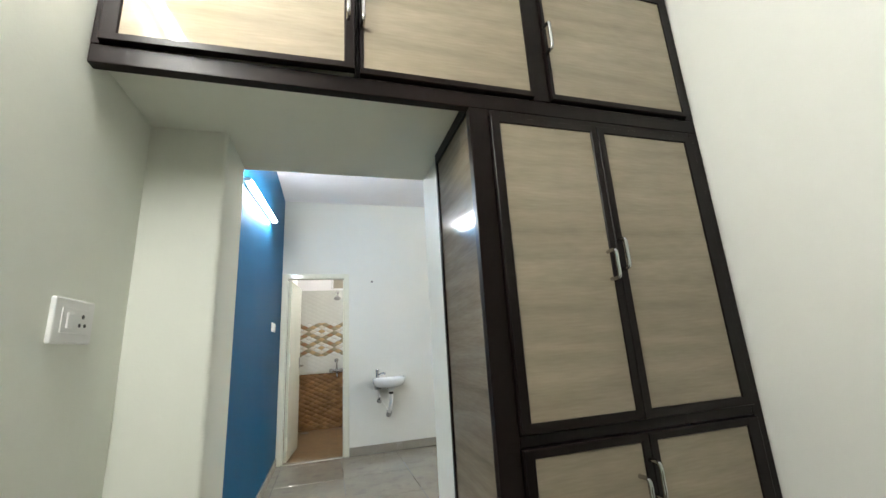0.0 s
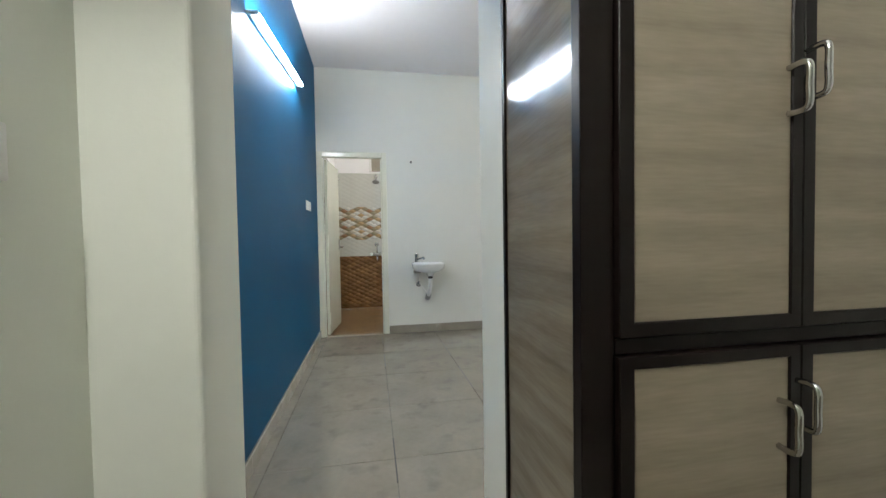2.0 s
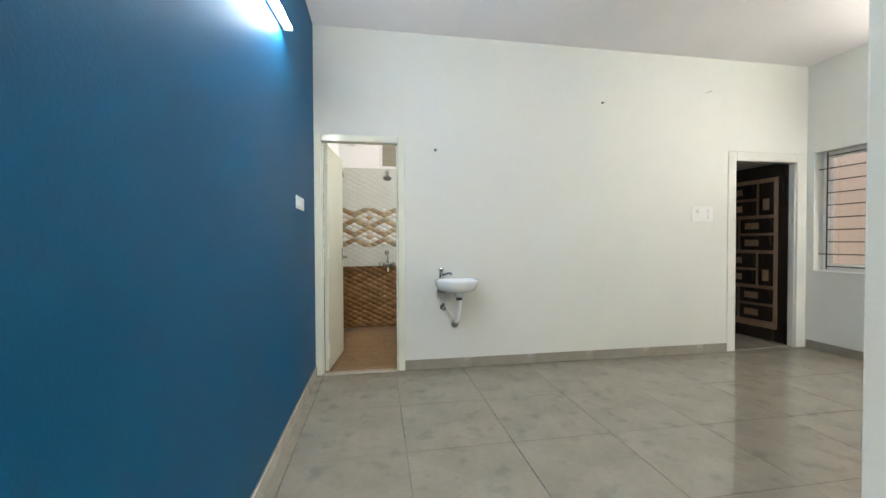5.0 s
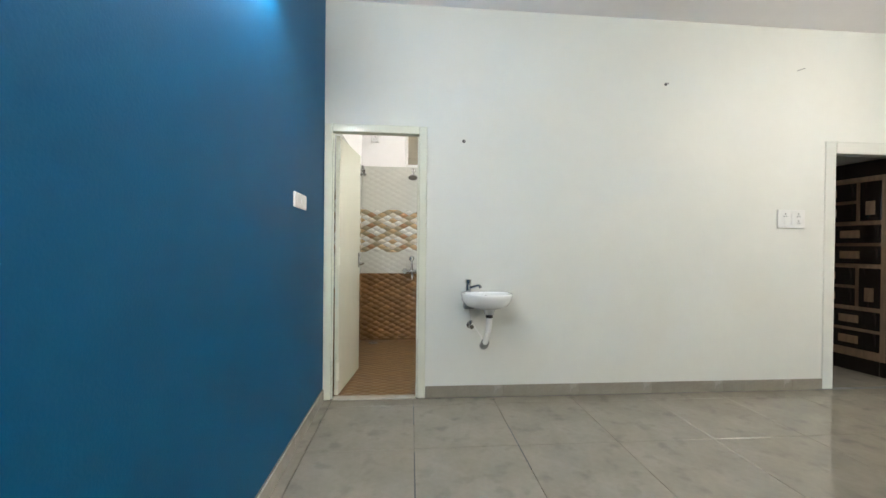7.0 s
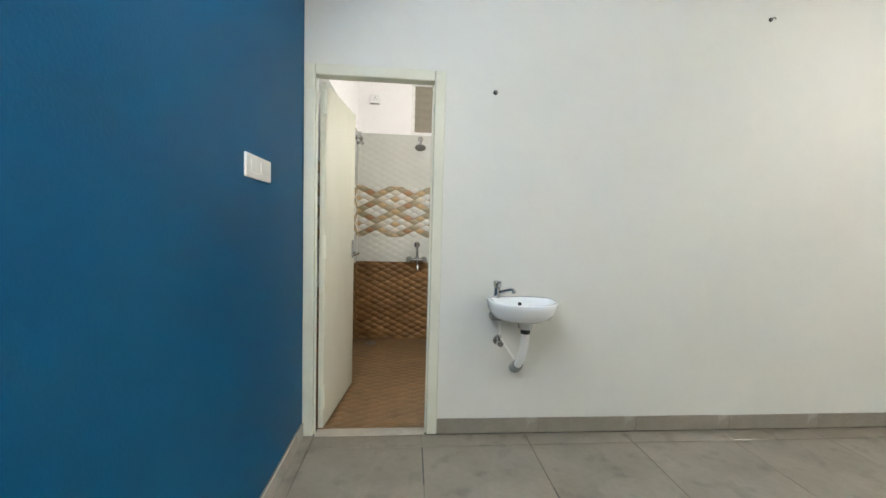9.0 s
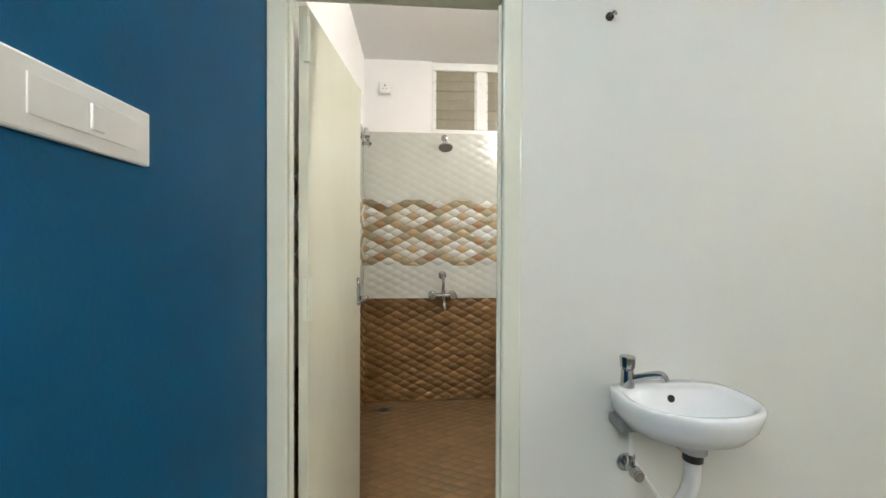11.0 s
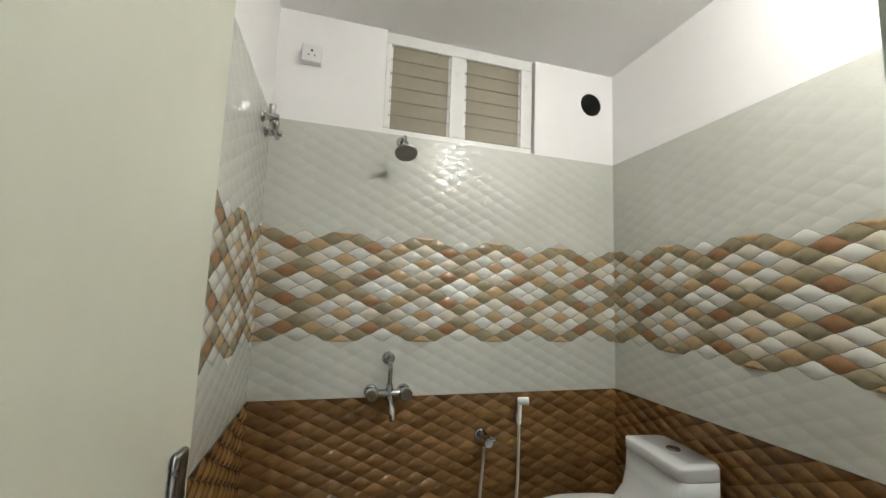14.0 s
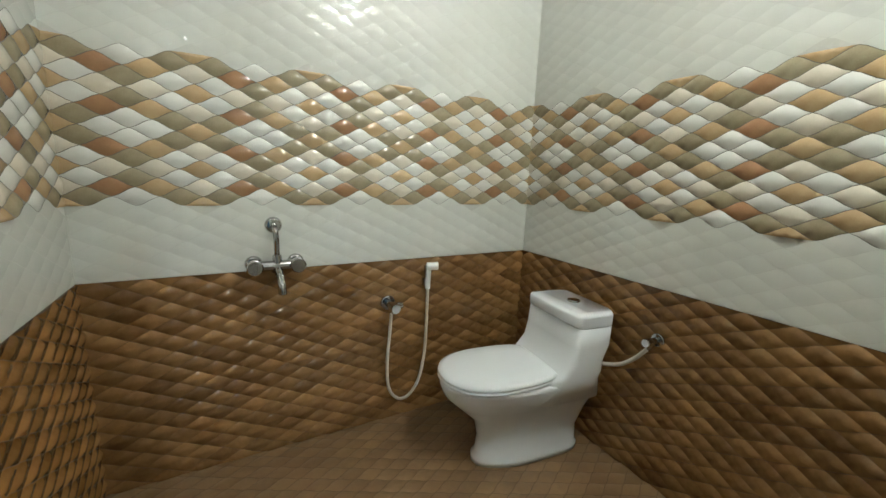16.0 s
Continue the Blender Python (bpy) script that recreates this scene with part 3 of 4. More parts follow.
nail(0.536, 1.995, "small black wall plug with a bent nail")
nail(2.184, 2.511, "small dark wall plug high on the wall", 0.9)
bm = rod((3.34, BASIN_Y - 0.004, 2.675), (3.41, BASIN_Y - 0.004, 2.70), 0.0035, n=8)
tagged(part("cable_end", bm, GREYP), "short grey cable end on the wall", "cable")

# ---- wash basin ----
bas = thing("wash_basin", (0.70, BASIN_Y, 0.60), "small white ceramic wall-hung wash basin", "wash basin")


def d_ring(cx, hw, y_back, depth, z, n=40, k=2.3):
    out = []
    for i in range(n):
        a = i * math.tau / n
        ca, sa = math.cos(a), math.sin(a)
        x = cx + hw * math.copysign(abs(ca) ** (2 / k), ca)
        if sa >= 0:
            y = y_back - depth * 0.42 + 0.42 * depth * math.copysign(abs(sa) ** (2 / 5), sa)
        else:
            y = y_back - depth * 0.42 - 0.58 * depth * abs(sa) ** (2 / k)
        out.append(Vector((x, y, z)))
    return out


yb = BASIN_Y - 0.001
rings = [d_ring(0.722, 0.035, yb - 0.105, 0.075, 0.672), d_ring(0.722, 0.042, yb - 0.10, 0.085, 0.708), d_ring(0.705, 0.115, yb - 0.03, 0.205, 0.722),
         d_ring(0.703, 0.162, yb, 0.262, 0.738), d_ring(0.704, 0.183, yb, 0.285, 0.772), d_ring(0.705, 0.190, yb, 0.292, 0.80), d_ring(0.705, 0.193, yb, 0.298, 0.822), d_ring(0.705, 0.188, yb - 0.003, 0.290, 0.830),
         d_ring(0.705, 0.172, yb - 0.055, 0.222, 0.829), d_ring(0.705, 0.160, yb - 0.063, 0.205, 0.815), d_ring(0.707, 0.12, yb - 0.085, 0.165, 0.760), d_ring(0.71, 0.05, yb - 0.12, 0.09, 0.742)]
part("bowl", loft(rings), CERAM, bas, "white glazed ceramic bowl", True)
part("overflow", rod((0.705, yb - 0.066, 0.795), (0.705, yb - 0.074, 0.796), 0.011, n=16), BLACK, bas)
part("bracket", box(0.54, yb - 0.09, 0.70, 0.62, yb, 0.735, 0.01), GREYP, bas)
part("waste_nut", rod((0.722, yb - 0.145, 0.645), (0.722, yb - 0.145, 0.675), 0.027, bevel=0.003), BLACK, bas, "", True)
part("waste_pipe", sweep([(0.722, yb - 0.145, 0.66), (0.720, yb - 0.142, 0.58), (0.712, yb - 0.115, 0.50), (0.706, yb - 0.07, 0.44), (0.704, yb - 0.03, 0.42)], 0.022, 16), PLAST, bas, "white plastic waste pipe", True)
part("wall_elbow", sweep([(0.707, yb - 0.075, 0.445), (0.706, yb - 0.04, 0.415), (0.706, yb, 0.40)], 0.031, 16), GREYP, bas, "grey pipe elbow", True)
tap = thing("pillar_tap", (0.575, yb - 0.05, 0.83), "chrome pillar tap on the basin rim", "tap")
bm = rod((0.575, yb - 0.055, 0.829), (0.575, yb - 0.055, 0.885), 0.021, 0.018, bevel=0.002)
part("body", bm, CHROME, tap, "", True)
part("knob", rod((0.575, yb - 0.055, 0.887), (0.575, yb - 0.055, 0.925), 0.021, 0.024, bevel=0.004, n=10), CHROME, tap)
part("spout", sweep([(0.578, yb - 0.058, 0.852), (0.62, yb - 0.085, 0.872), (0.652, yb - 0.105, 0.880), (0.660, yb - 0.110, 0.862)], 0.0115, 12), CHROME, tap, "", True)


def angle_valve(name, label, p, out, side, big=1.0):
    p, o, s = Vector(p), Vector(out) * big, Vector(side) * big
    v = thing(name, p, label, "valve", "angle valves")
    part("flange", rod(p, p + o * 0.008, 0.030 * big, 0.026 * big, bevel=0.002), CHROME, v, "", True)
    part("body", rod(p + o * 0.006, p + o * 0.055, 0.014 * big, bevel=0.001), CHROME, v, "", True)
    part("knob", rod(p + o * 0.057, p + o * 0.085, 0.021 * big, 0.018 * big, n=10, bevel=0.003), CHROME, v)
    part("outlet", rod(p + o * 0.035 + s * 0.010, p + o * 0.035 + s * 0.042, 0.0125 * big, bevel=0.001), CHROME, v, "", True)
    return v


bv = angle_valve("angle_valve", "chrome angle valve under the basin", (0.60, yb, 0.565), (0, -1, 0), (0, 0, 1))
part("supply_hose", sweep([(0.60, yb - 0.035, 0.605), (0.598, yb - 0.04, 0.66), (0.585, yb - 0.05, 0.74), (0.577, yb - 0.055, 0.80)], 0.007, 10), PLAST, bv, "white flexible hose", True)
part("supply_hose", sweep([(0.60, yb - 0.035, 0.60), (0.635, yb - 0.05, 0.545), (0.675, yb - 0.055, 0.49), (0.695, yb - 0.05, 0.455)], 0.006, 10), PLAST, bv, "white flexible hose", True)

# ---- bathroom fittings ----
YW = BATH_Y1 - 0.002
sh = thing("shower_head", (0.155, YW, 2.15), "chrome shower head on a short wall arm", "shower head")
part("flange", rod((0.155, YW, 2.143), (0.155, YW - 0.01, 2.143), 0.030, 0.024, bevel=0.002), CHROME, sh, "", True)
part("arm", sweep([(0.155, YW, 2.143), (0.155, YW - 0.06, 2.145), (0.152, YW - 0.13, 2.120), (0.150, YW - 0.165, 2.074)], 0.010), CHROME, sh, "", True)
c, d = Vector((0.150, YW - 0.165, 2.077)), Vector((0.02, -0.42, -0.9)).normalized()
bm = rod(c, c + d * 0.03, 0.016, 0.020)
rod(c + d * 0.028, c + d * 0.062, 0.021, 0.055, bm=bm, n=28)
part("rose", bm, CHROME, sh, "", True)
part("spray_plate", rod(c + d * 0.062, c + d * 0.070, 0.056, 0.053, n=28), DULLM, sh, "dark grey spray plate")

mx = thing("wall_mixer", (0.145, YW, 0.85), "chrome two-knob wall mixer with bend pipe", "mixer tap")
zc = 0.855
for x in (0.062, 0.225):
    part("flange", rod((x, YW, zc), (x, YW - 0.014, zc), 0.036, 0.030, bevel=0.003), CHROME, mx, "", True)
    part("knob", rod((x, YW - 0.045, zc), (x, YW - 0.092, zc), 0.029, 0.032, n=12, bevel=0.005), CHROME, mx)
    part("inlet", rod((x, YW - 0.012, zc), (x, YW - 0.05, zc), 0.017), CHROME, mx, "", True)
part("body", sweep([(0.062, YW - 0.05, zc), (0.147, YW - 0.055, zc), (0.225, YW - 0.05, zc)], 0.021, 16), CHROME, mx, "", True)
part("diverter", rod((0.147, YW - 0.055, zc - 0.03), (0.147, YW - 0.055, zc + 0.045), 0.022, 0.017, bevel=0.003), CHROME, mx, "", True)
part("spout", sweep([(0.147, YW - 0.06, zc - 0.01), (0.15, YW - 0.10, zc - 0.035), (0.153, YW - 0.135, zc - 0.065), (0.154, YW - 0.14, zc - 0.10)], 0.016, 14), CHROME, mx, "", True)
part("bend_pipe", sweep([(0.147, YW - 0.055, zc + 0.03), (0.147, YW - 0.058, zc + 0.11), (0.145, YW - 0.05, zc + 0.146), (0.143, YW - 0.012, zc + 0.160), (0.143, YW, zc + 0.160)], 0.0115, 14), CHROME, mx, "", True)
part("wall_rose", rod((0.143, YW, zc + 0.160), (0.143, YW - 0.016, zc + 0.160), 0.036, 0.028, bevel=0.004), CHROME, mx, "", True)

hsx = 0.850
va = angle_valve("health_faucet_valve", "chrome angle valve feeding the hand shower", (0.650, YW, 0.612), (0, -1, 0), (1, 0, -0.1), 1.35)
hs = thing("hand_shower", (hsx, YW, 0.78 - 0.052), "white and chrome hand shower on a wall hook", "hand shower")
part("hook", box(hsx - 0.016, YW - 0.03, 0.683, hsx + 0.016, YW, 0.723, 0.006), CHROME, hs)
part("grip", sweep([(hsx, YW - 0.04, 0.673), (hsx, YW - 0.042, 0.728), (hsx + 0.002, YW - 0.045, 0.783)], 0.0125, 14), PLAST, hs, "white grip", True)
bm = rod((hsx - 0.012, YW - 0.046, 0.793), (hsx + 0.042, YW - 0.066, 0.794), 0.018, 0.021, bevel=0.003)
part("head", bm, PLAST, hs, "white spray head", True)
part("lever", box(hsx - 0.022, YW - 0.052, 0.738, hsx - 0.014, YW - 0.036, 0.798, 0.003), CHROME, hs)
part("hose", sweep([(0.655, YW - 0.04, 0.568), (0.646, YW - 0.045, 0.468), (0.636, YW - 0.04, 0.308), (0.648, YW - 0.035, 0.168), (0.70, YW - 0.03, 0.093), (0.76, YW - 0.03, 0.096), (0.815, YW - 0.035, 0.178), (0.842, YW - 0.04, 0.328), (0.848, YW - 0.042, 0.498), (hsx, YW - 0.04, 0.678)], 0.0075, 12), HOSE, hs, "cream flexible hose", True)

tv = angle_valve("toilet_valve", "chrome angle valve beside the toilet", (BATH_X1 - 0.002, 5.87, 0.615), (-1, 0, 0), (0, 0.4, -0.9))
part("supply_hose", sweep([(BATH_X1 - 0.04, 5.887, 0.575), (BATH_X1 - 0.055, 5.93, 0.515), (BATH_X1 - 0.07, 5.99, 0.465), (BATH_X1 - 0.085, 6.09, 0.43)], 0.0085, 10), HOSE, tv, "cream flexible hose", True)

st = thing("stop_cock_pair", (BATH_X0, 6.58, 2.065), "chrome stop cocks high on the bathroom wall", "valve")
for y, z in ((6.50, 2.085), (6.61, 2.055)):
    part("flange", rod((BATH_X0 + 0.004, y, z), (BATH_X0 + 0.015, y, z), 0.028, 0.022, bevel=0.002), CHROME, st, "", True)
    part("body", rod((BATH_X0 + 0.01, y, z), (BATH_X0 + 0.075, y, z), 0.015, bevel=0.002), CHROME, st, "", True)
    part("knob", rod((BATH_X0 + 0.045, y, z + 0.008), (BATH_X0 + 0.045, y, z + 0.055), 0.013, 0.017, n=10, bevel=0.003), CHROME, st)
part("link", rod((BATH_X0 + 0.05, 6.50, 2.07), (BATH_X0 + 0.05, 6.64, 2.045), 0.013), CHROME, st, "", True)

drain = thing("floor_drain", (-0.317, 6.565, BATH_Z + 0.002), "round steel floor drain grating", "drain")
part("rim", rod((-0.317, 6.565, BATH_Z + 0.001), (-0.317, 6.565, BATH_Z + 0.007), 0.058, 0.054, n=28), DULLM, drain)
for k in range(-3, 4):
    part("slot", box(-0.317 + k * 0.013 - 0.003, 6.565 - 0.04 + abs(k) * 0.006, BATH_Z + 0.006, -0.317 + k * 0.013 + 0.003, 6.565 + 0.04 - abs(k) * 0.006, BATH_Z + 0.0085), BLACK, drain)
bm = loft([[Vector((EX + r * math.cos(k * math.tau / 32), y, EZ + r * math.sin(k * math.tau / 32))) for k in range(32)] for r, y in ((ER - 0.001, BATH_Y1 + 0.002), (ER - 0.001, 6.90), (ER - 0.004, 6.90), (ER - 0.004, BATH_Y1 + 0.002))], caps=False)
pipe = tagged(part("exhaust_pipe", bm, DARKH, None, "", True), "dark round exhaust pipe through the wall", "pipe")
part("end_cover", rod((EX, 6.89, EZ), (EX, 6.908, EZ), ER - 0.006), GREYP, pipe, "grey cover inside the pipe")

# ---- louvred ventilator ----
vent = thing("window_2", ((VX0 + VX1) / 2, 6.75, TILE_Z), "white ventilator with two louvred glass bays", "window", kind="structure")
vz0, vz1, vy0, vy1 = TILE_Z + 0.005, BATH_CEIL - 0.001, BATH_Y1 + 0.012, BATH_Y1 + 0.062
for z0, z1 in ((vz0, vz0 + 0.03), (vz1 - 0.066, vz1)):
    part("window_frame", box(VX0 + 0.001, vy0, z0, VX1 - 0.012, vy1, z1, 0.004), PLAST, vent)
for x0, x1 in ((VX0 + 0.001, VX0 + 0.026), (0.420, 0.507), (0.860, VX1 - 0.012)):
    part("window_frame", box(x0, vy0, vz0 + 0.031, x1, vy1, vz1 - 0.067, 0.004), PLAST, vent)
for x0, x1 in ((VX0 + 0.027, 0.419), (0.508, 0.859)):
    n = 6
    for k in range(n):
        z = vz0 + 0.036 + (vz1 - vz0 - 0.103) * k / n
        h = (vz1 - vz0 - 0.103) / n * 1.10
        bm = box(x0 + 0.012, 0, 0, x1 - 0.012, 0.006, h, 0.001)
        bmesh.ops.transform(bm, verts=bm.verts, matrix=Matrix.Translation((0, vy0 + 0.012, z)) @ Matrix.Rotation(radians(-3), 4, "X"))
        part("louvre", bm, LOUVRE, vent, "frosted brown glass slat")
        for x in (x0 + 0.001, x1 - 0.011):
            bm = box(x, -0.004, 0, x + 0.010, 0.010, h * 0.8, 0.002)
            bmesh.ops.transform(bm, verts=bm.verts, matrix=Matrix.Translation((0, vy0 + 0.012, z)) @ Matrix.Rotation(radians(-3), 4, "X"))
            part("clip", bm, PLAST, vent)

# ---- toilet ----
TC, TA = Vector((1.155, 6.24, BATH_Z)), radians(-7)
wc = thing("toilet", TC, "white one-piece ceramic toilet with closed lid", "toilet")


def egg(xf, xb, hw, z, n=48, k=2.2, kb=4.0, tilt=0.0):
    out = []
    xm = xf + (xb - xf) * 0.45
    for i in range(n):
        a = i * math.tau / n
        ca, sa = math.cos(a), math.sin(a)
        kk = kb if ca > 0 else k
        x = xm + (xb - xm if ca > 0 else xm - xf) * math.copysign(abs(ca) ** (2 / kk), ca)
        y = hw * math.copysign(abs(sa) ** (2 / kk), sa)
        x = x if x > 1.19 else 1.19 + (x - 1.19) * 1.15
        out.append(Vector((x - 1.10, y, z + tilt * (x - xm))))
    return out


def wcpart(name, rings, m, label=""):
    bm = loft(rings)
    bmesh.ops.transform(bm, verts=bm.verts, matrix=Matrix.Translation(TC) @ Matrix.Rotation(TA, 4, "Z"))
    return part(name, bm, m, wc, label, True)


wcpart("pedestal", [egg(0.875, 1.37, 0.105, 0.0), egg(0.875, 1.37, 0.107, 0.025), egg(0.89, 1.36, 0.098, 0.04), egg(0.895, 1.36, 0.092, 0.12), egg(0.875, 1.40, 0.104, 0.21),
                    egg(0.80, 1.42, 0.142, 0.29), egg(0.75, 1.40, 0.172, 0.35), egg(0.735, 1.41, 0.184, 0.395), egg(0.738, 1.41, 0.184, 0.412), egg(0.76, 1.40, 0.17, 0.418)], CERAM)
wcpart("seat", [egg(0.735, 1.20, 0.182, 0.4185, kb=3), egg(0.728, 1.205, 0.187, 0.424, kb=3), egg(0.73, 1.205, 0.186, 0.432, kb=3), egg(0.74, 1.20, 0.178, 0.434, kb=3)], CERAM)
wcpart("lid", [egg(0.735, 1.20, 0.184, 0.4355, kb=3), egg(0.728, 1.205, 0.188, 0.441, kb=3), egg(0.731, 1.205, 0.186, 0.452, kb=3), egg(0.75, 1.19, 0.172, 0.458, kb=3), egg(0.85, 1.12, 0.10, 0.461, kb=3)], CERAM, "glossy white closed seat lid")
wcpart("tank", [egg(1.03, 1.385, 0.174, 0.32, k=4, kb=7), egg(1.06, 1.39, 0.186, 0.41, k=5), egg(1.13, 1.39, 0.192, 0.445, k=7), egg(1.172, 1.39, 0.189, 0.50, k=8), egg(1.19, 1.39, 0.190, 0.57, k=9, kb=8), egg(1.198, 1.39, 0.190, 0.655, k=9, kb=8)], CERAM)
wcpart("tank_lid", [egg(1.196, 1.39, 0.190, 0.657, k=8, kb=8), egg(1.190, 1.392, 0.1905, 0.662, k=8, kb=8), egg(1.190, 1.392, 0.1905, 0.703, k=8, kb=8), egg(1.195, 1.389, 0.190, 0.710, k=8, kb=8), egg(1.22, 1.40, 0.17, 0.714, k=7, kb=7)], CERAM)
bm = rod((0.215, 0.0, 0.711), (0.215, 0.0, 0.721), 0.030, 0.028, n=28, bevel=0.002)
bmesh.ops.transform(bm, verts=bm.verts, matrix=Matrix.Translation(TC) @ Matrix.Rotation(TA, 4, "Z"))
part("flush_button", bm, CHROME, wc, "chrome flush button", True)

# ---- skirting ----
sk1 = structure("baseboard_basin_wall", box(0.254, BASIN_Y - 0.006, 0.001, 3.608, BASIN_Y, 0.088), GROUT, "grey-brown tile skirting", "baseboard")
sk2 = structure("baseboard_blue_wall", box(BLUE_X, 1.54, 0.001, BLUE_X + 0.006, 4.73, 0.088), GROUT, "pale marble tile skirting under the blue wall", "baseboard")
sk3 = structure("baseboard_window_wall", box(RIGHT_X - 0.006, 1.54, 0.001, RIGHT_X, 4.73, 0.088), GROUT, "grey-brown tile skirting", "baseboard")
x = 0.2545
while x < 3.607:
    x1 = min(3.6075, x + 0.615)
    part("tile", box(x, BASIN_Y - 0.013, 0.001, x1 - 0.0012, BASIN_Y - 0.005, 0.092, 0.0015, seg=1), SKIRT, sk1)
    x = x1
y = 1.541
while y < 4.72:
    y1 = min(4.728, y + 0.615)
    part("tile", box(BLUE_X + 0.005, y, 0.001, BLUE_X + 0.014, y1 - 0.0012, 0.085, 0.0015, seg=1), SKIRTL, sk2)
    part("tile", box(RIGHT_X - 0.014, y, 0.001, RIGHT_X - 0.005, y1 - 0.0012, 0.092, 0.0015, seg=1), SKIRT, sk3)
    y = y1

# ---- floor tiles ----
P = 0.618
shared = None
for i in range(-2, 8):
    for j in range(-14, 2):
        x0, y0 = 0.163 + i * P, 4.612 + j * P
        x1, y1 = x0 + P, y0 + P
        x0, x1, y0, y1 = max(x0, -0.62), min(x1, 4.62), max(y0, -3.6), min(y1, 4.735)
        if x1 - x0 < 0.02 or y1 - y0 < 0.02 or (x0 > 1.5 and y1 < 1.25):
            continue
        g = 0.0016
        part("tile", box(x0 + g, y0 + g, -0.012, x1 - g, y1 - g, 0.0, 0.0012, seg=1), FLOORT, base)

for gx0, gy0, gy1 in ((0.163, 4.30, 4.60), (0.163, 3.55, 3.95), (0.163, 1.95, 2.35), (0.781, 3.75, 4.25), (0.781, 2.95, 3.45), (0.781, 2.3, 2.6)):
    part("joint_grime", box(gx0 - 0.0035, gy0, -0.006, gx0 + 0.0035, gy1, 0.0006), BLACK, base)

# ---- embossed bathroom tiles ----
def cell_verts(height, half=0, n=5, s=0.97, slant=False, dome=False):
    """A cushion-shaped diamond in (along, up, out); half: +1 keeps the upper half, -1 the lower."""
    vs, fs = [], []
    for i in range(n):
        for j in range(n):
            u, v = -1 + 2 * i / (n - 1), -1 + 2 * j / (n - 1)
            p, q = (u + v) / 2, (u - v) / 2
            if half and q * half < 0:
                q = 0.0
            bend = (0.03 if slant else 0.06) * math.sin(2 * math.pi * abs(p)) * (1 if q > 0 else -1) * (abs(p) + abs(q)) if q else 0.0
            h = height * (max(0, 1 - u ** 4) * max(0, 1 - v ** 4)) ** 0.5 * (1 + 0.25 * q)
            if dome:
                h = height * (1 - u * u) * (1 - v * v)
            if slant:
                h = height * max(0, 1 - u ** 4) ** 0.5 * (0.0, 1.0, 0.8, 0.5, 0.12)[j]
            vs.append((p * CA * s, (q * s + bend) * CB, 0.0012 + h))
    for i in range(n - 1):
        for j in range(n - 1):
            fs.append((i * n + j, (i + 1) * n + j, (i + 1) * n + j + 1, i * n + j + 1))
    return vs, fs


def band_colour(i, k):
    """The decor pattern: i in steps of the half width from a white block's middle, k in rows from the band's middle."""
    i, k = i % 6, k % 8
    k = min(k, 8 - k)
    if k == 0:
        return "T" if i == 3 else "W"
    if k == 1:
        return "W" if i == 0 else "O"
    if k == 2:
        return {5: "R", 1: "T", 3: "B"}[i]
    if k == 3:
        return "O" if i == 0 else "W"
    return "T" if i == 3 else "B"


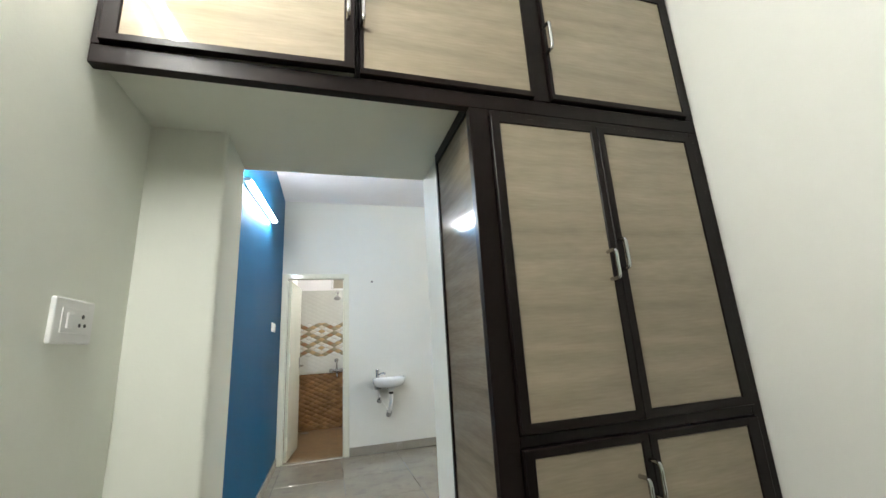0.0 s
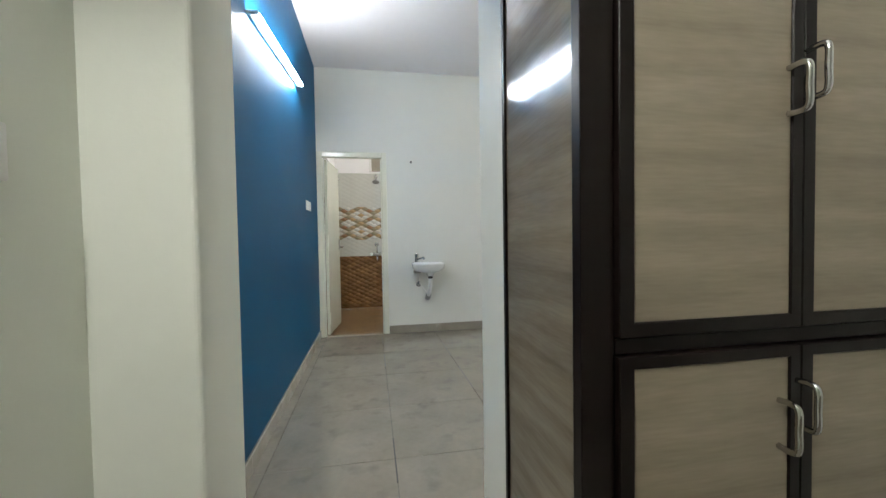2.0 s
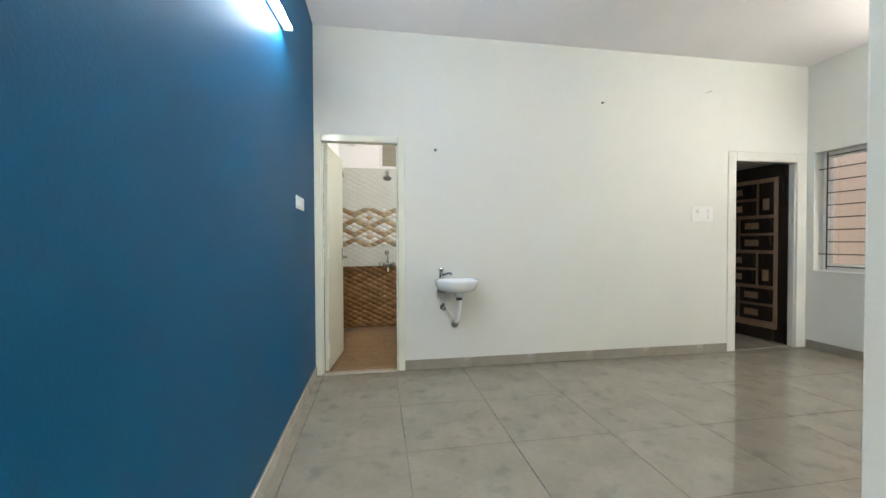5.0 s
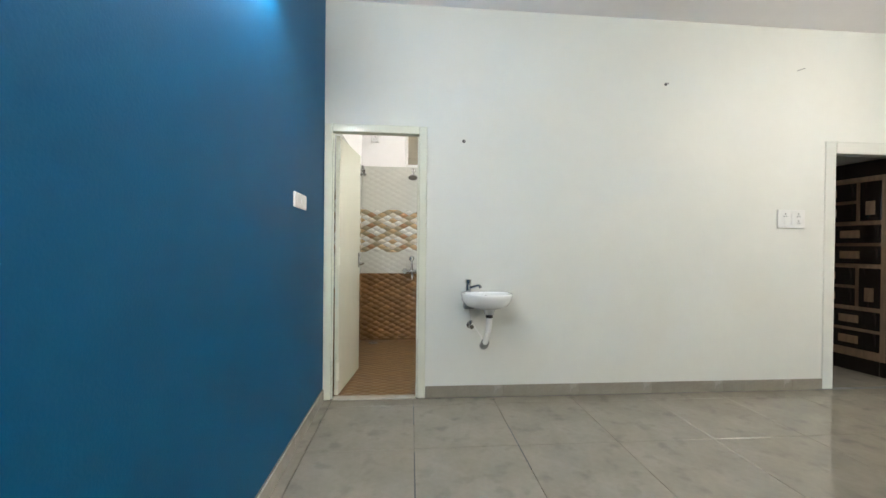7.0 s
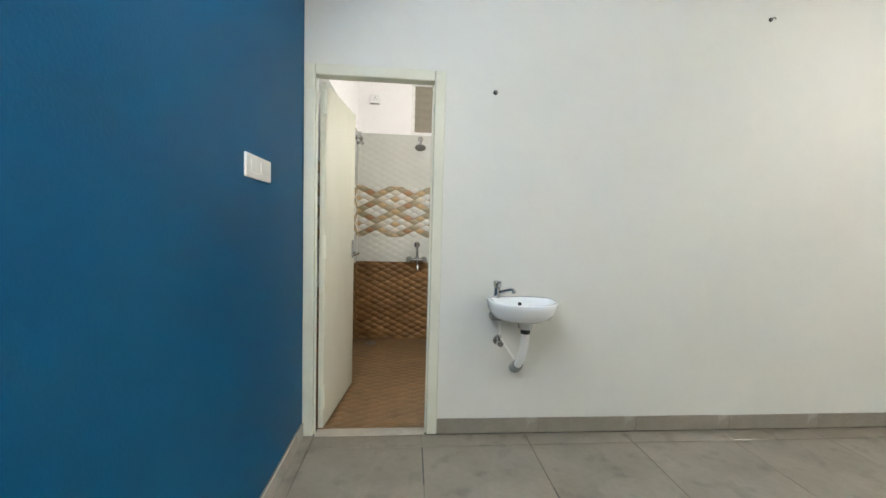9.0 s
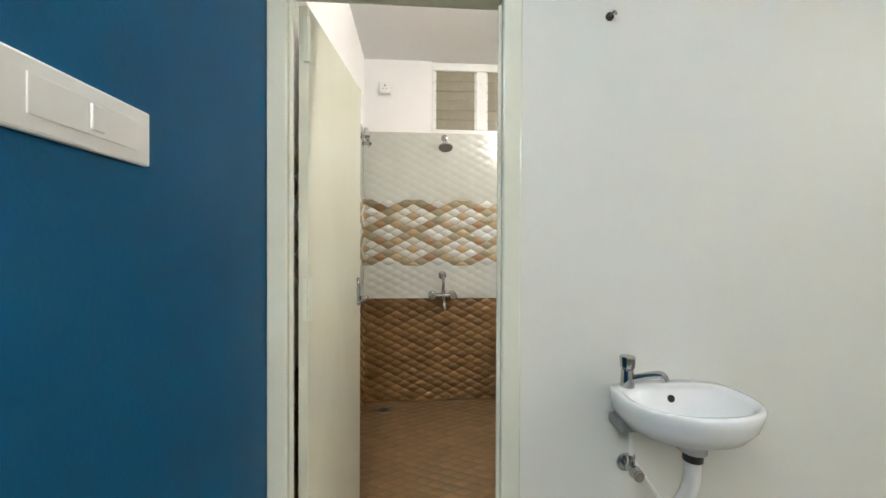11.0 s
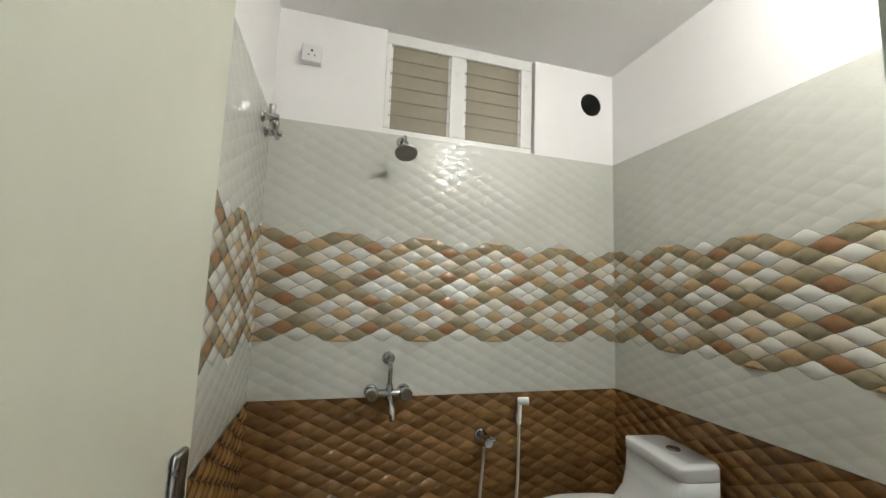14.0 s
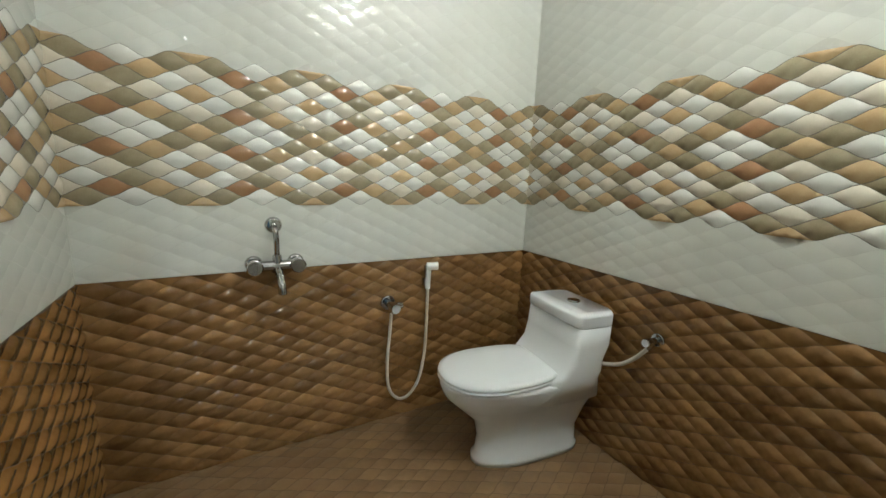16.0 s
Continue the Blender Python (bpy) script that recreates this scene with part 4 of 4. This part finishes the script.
def embossed(wall, origin, along, out, length, phase):
    """Covers a wall from its foot to TILE_Z: brown cells, white cells and the decor band."""
    o, a, nrm = Vector(origin), Vector(along), Vector(out)
    turn = Matrix((a, Vector((0, 0, 1)), nrm)).transposed().to_4x4()
    flat = a.cross(Vector((0, 0, 1))).dot(nrm) > 0
    groups = {"brown": ([], []), "white": ([], [])}
    meshes = {}

    def put(store, vs, fs, cu, cz):
        n0 = len(store[0])
        for p in vs:
            store[0].append(o + a * (cu + p[0]) + Vector((0, 0, cz + p[1])) + nrm * p[2])
        store[1].extend([tuple(n0 + q for q in (f if flat else f[::-1])) for f in fs])
    rows = range(-int(BAND_Z / CB) - 2, int((TILE_Z - BAND_Z) / CB) + 3)
    brown, white = cell_verts(0.0095, n=5, s=0.985, slant=True), cell_verts(0.0015, n=5, s=0.985, dome=True)
    for k in rows:
        z = BAND_Z + k * CB
        for i in range(-int(phase / CA) - 3, int((length - phase) / CA) + 4):
            if (i + k) % 2 == 0:
                continue
            u = phase + i * CA
            if u < -CA * 0.6 or u > length + CA * 0.6:
                continue
            if abs(k) <= 8:
                col = band_colour(i, k)
                half = 0
                if abs(k) == 8:
                    if col != "T":
                        put(groups["white"], *white, u, z)
                        continue
                    half = -1 if k > 0 else 1
                key = (col, half)
                if key not in meshes:
                    vs, fs = cell_verts(0.0062, half, s=0.965)
                    me = bpy.data.meshes.new("diamond")
                    me.from_pydata(vs, [], fs if flat else [f[::-1] for f in fs])
                    me.transform(turn)
                    me.polygons.foreach_set("use_smooth", [True] * len(me.polygons))
                    me.materials.append(CELL[col])
                    meshes[key] = me
                d = new("diamond_tile", meshes[key])
                d.parent = wall
                d.location = o + a * u + Vector((0, 0, z)) - ORIGIN[wall.name]
                continue
            if z < BROWN_Z + CB:
                if 0.22 < z < BROWN_Z - CB * 1.1:
                    if "brown" not in meshes:
                        me = bpy.data.meshes.new("embossed_tile")
                        me.from_pydata(brown[0], [], brown[1] if flat else [f[::-1] for f in brown[1]])
                        me.transform(turn)
                        me.polygons.foreach_set("use_smooth", [True] * len(me.polygons))
                        me.materials.append(BTILEP)
                        meshes["brown"] = me
                    d = new("embossed_tile", meshes["brown"])
                    d.parent = wall
                    d.location = o + a * u + Vector((0, 0, z)) - ORIGIN[wall.name]
                else:
                    put(groups["brown"], *brown, u, z)
            if z > BROWN_Z - CB:
                put(groups["white"], *white, u, z)
    for name, (vs, fs) in groups.items():
        me = bpy.data.meshes.new(name)
        me.from_pydata(vs, [], fs)
        bm = bmesh.new()
        bm.from_mesh(me)
        cuts = [(BROWN_Z, -1), (BATH_Z, 1)] if name == "brown" else [(BROWN_Z + 0.003, 1), (TILE_Z, -1)]
        for z, keep in cuts:
            bmesh.ops.bisect_plane(bm, geom=bm.verts[:] + bm.edges[:] + bm.faces[:], plane_co=(0, 0, z), plane_no=(0, 0, -keep), clear_outer=True)
        tagged(part(name + "_embossed_tiles", bm, BTILE if name == "brown" else WTILE, wall, "", True), kind="stuff")
    # joint-coloured backing
    for z0, z1, m in ((BATH_Z, BROWN_Z, BGROUT), (BROWN_Z + 0.0005, BAND_Z - 8 * CB, WGROUT), (BAND_Z - 8 * CB + 0.0005, BAND_Z + 8 * CB - 0.0005, DGROUT), (BAND_Z + 8 * CB, TILE_Z, WGROUT)):
        p, q = o + nrm * -0.004, o + a * length + nrm * 0.0008
        part("tile_backing", box(min(p.x, q.x), min(p.y, q.y), z0, max(p.x, q.x), max(p.y, q.y), z1), m, wall)


embossed(wall_n, (BATH_X0, BATH_Y1, 0), (1, 0, 0), (0, -1, 0), BATH_X1 - BATH_X0, 0.106 - BATH_X0)
embossed(wall_e, (BATH_X1, BATH_Y0, 0), (0, 1, 0), (-1, 0, 0), BATH_Y1 - BATH_Y0, 6.135 - BATH_Y0)
embossed(wall_w, (BATH_X0, BATH_Y0, 0), (0, 1, 0), (1, 0, 0), BATH_Y1 - BATH_Y0, 6.131 - BATH_Y0)

# tiled reveal behind the bathroom door frame
RX, RY0, RY1 = 0.243, 4.818, 4.906
reveal = structure("tile_reveal", box(RX + 0.001, RY0, BATH_Z, 0.2785, RY1, 2.09), WGROUT, "patterned tile edge in the doorway reveal", "wall")
cvs, cfs = cell_verts(0.003)
part("edge_trim", box(RX - 0.006, RY1 - 0.003, BATH_Z, RX + 0.0005, RY1 + 0.003, 2.09), WGROUT, reveal)
for k in range(-18, 20):
    for i in (3, 4, 5):
        if (i + k) % 2 == 0:
            continue
        col = "W" if abs(k) > 8 else band_colour(i, k)
        z = BAND_Z - 0.018 + k * CB
        me = bpy.data.meshes.new("diamond")
        me.from_pydata([(RX - v[2], RY1 - (i - 3) * CA - v[0], z + v[1]) for v in cvs], [], cfs)
        bm = bmesh.new()
        bm.from_mesh(me)
        for y, keep in ((RY1 - 0.003, -1), (RY0, 1)):
            bmesh.ops.bisect_plane(bm, geom=bm.verts[:] + bm.edges[:] + bm.faces[:], plane_co=(0, y, 0), plane_no=(0, -keep, 0), clear_outer=True)
        bmesh.ops.recalc_face_normals(bm, faces=bm.faces[:])
        part("diamond_tile", bm, CELL[col], reveal, "", True)

# woven bathroom floor
vs, fs = [], []
cv, cf = cell_verts(0.0032, n=5)
for r in range(0, 60):
    for i in range(0, 34):
        if (r + i) % 2:
            continue
        x, y = BATH_X0 + i * CA, 4.845 + r * CB * 1.05
        if x > BATH_X1 + CA or y > BATH_Y1 + CB:
            continue
        if y < 4.87 and not (-0.46 < x < 0.24):
            continue
        n0 = len(vs)
        vs += [(x + p[0], y + p[1] * 1.05, p[2] + BATH_Z - 0.004) for p in cv]
        fs += [tuple(n0 + q for q in f[::-1]) for f in cf]
me = bpy.data.meshes.new("woven_floor_tiles")
me.from_pydata(vs, [], fs)
tagged(finish("woven_floor_tiles", me, BFLOOR, bath_floor, "", True), kind="stuff")
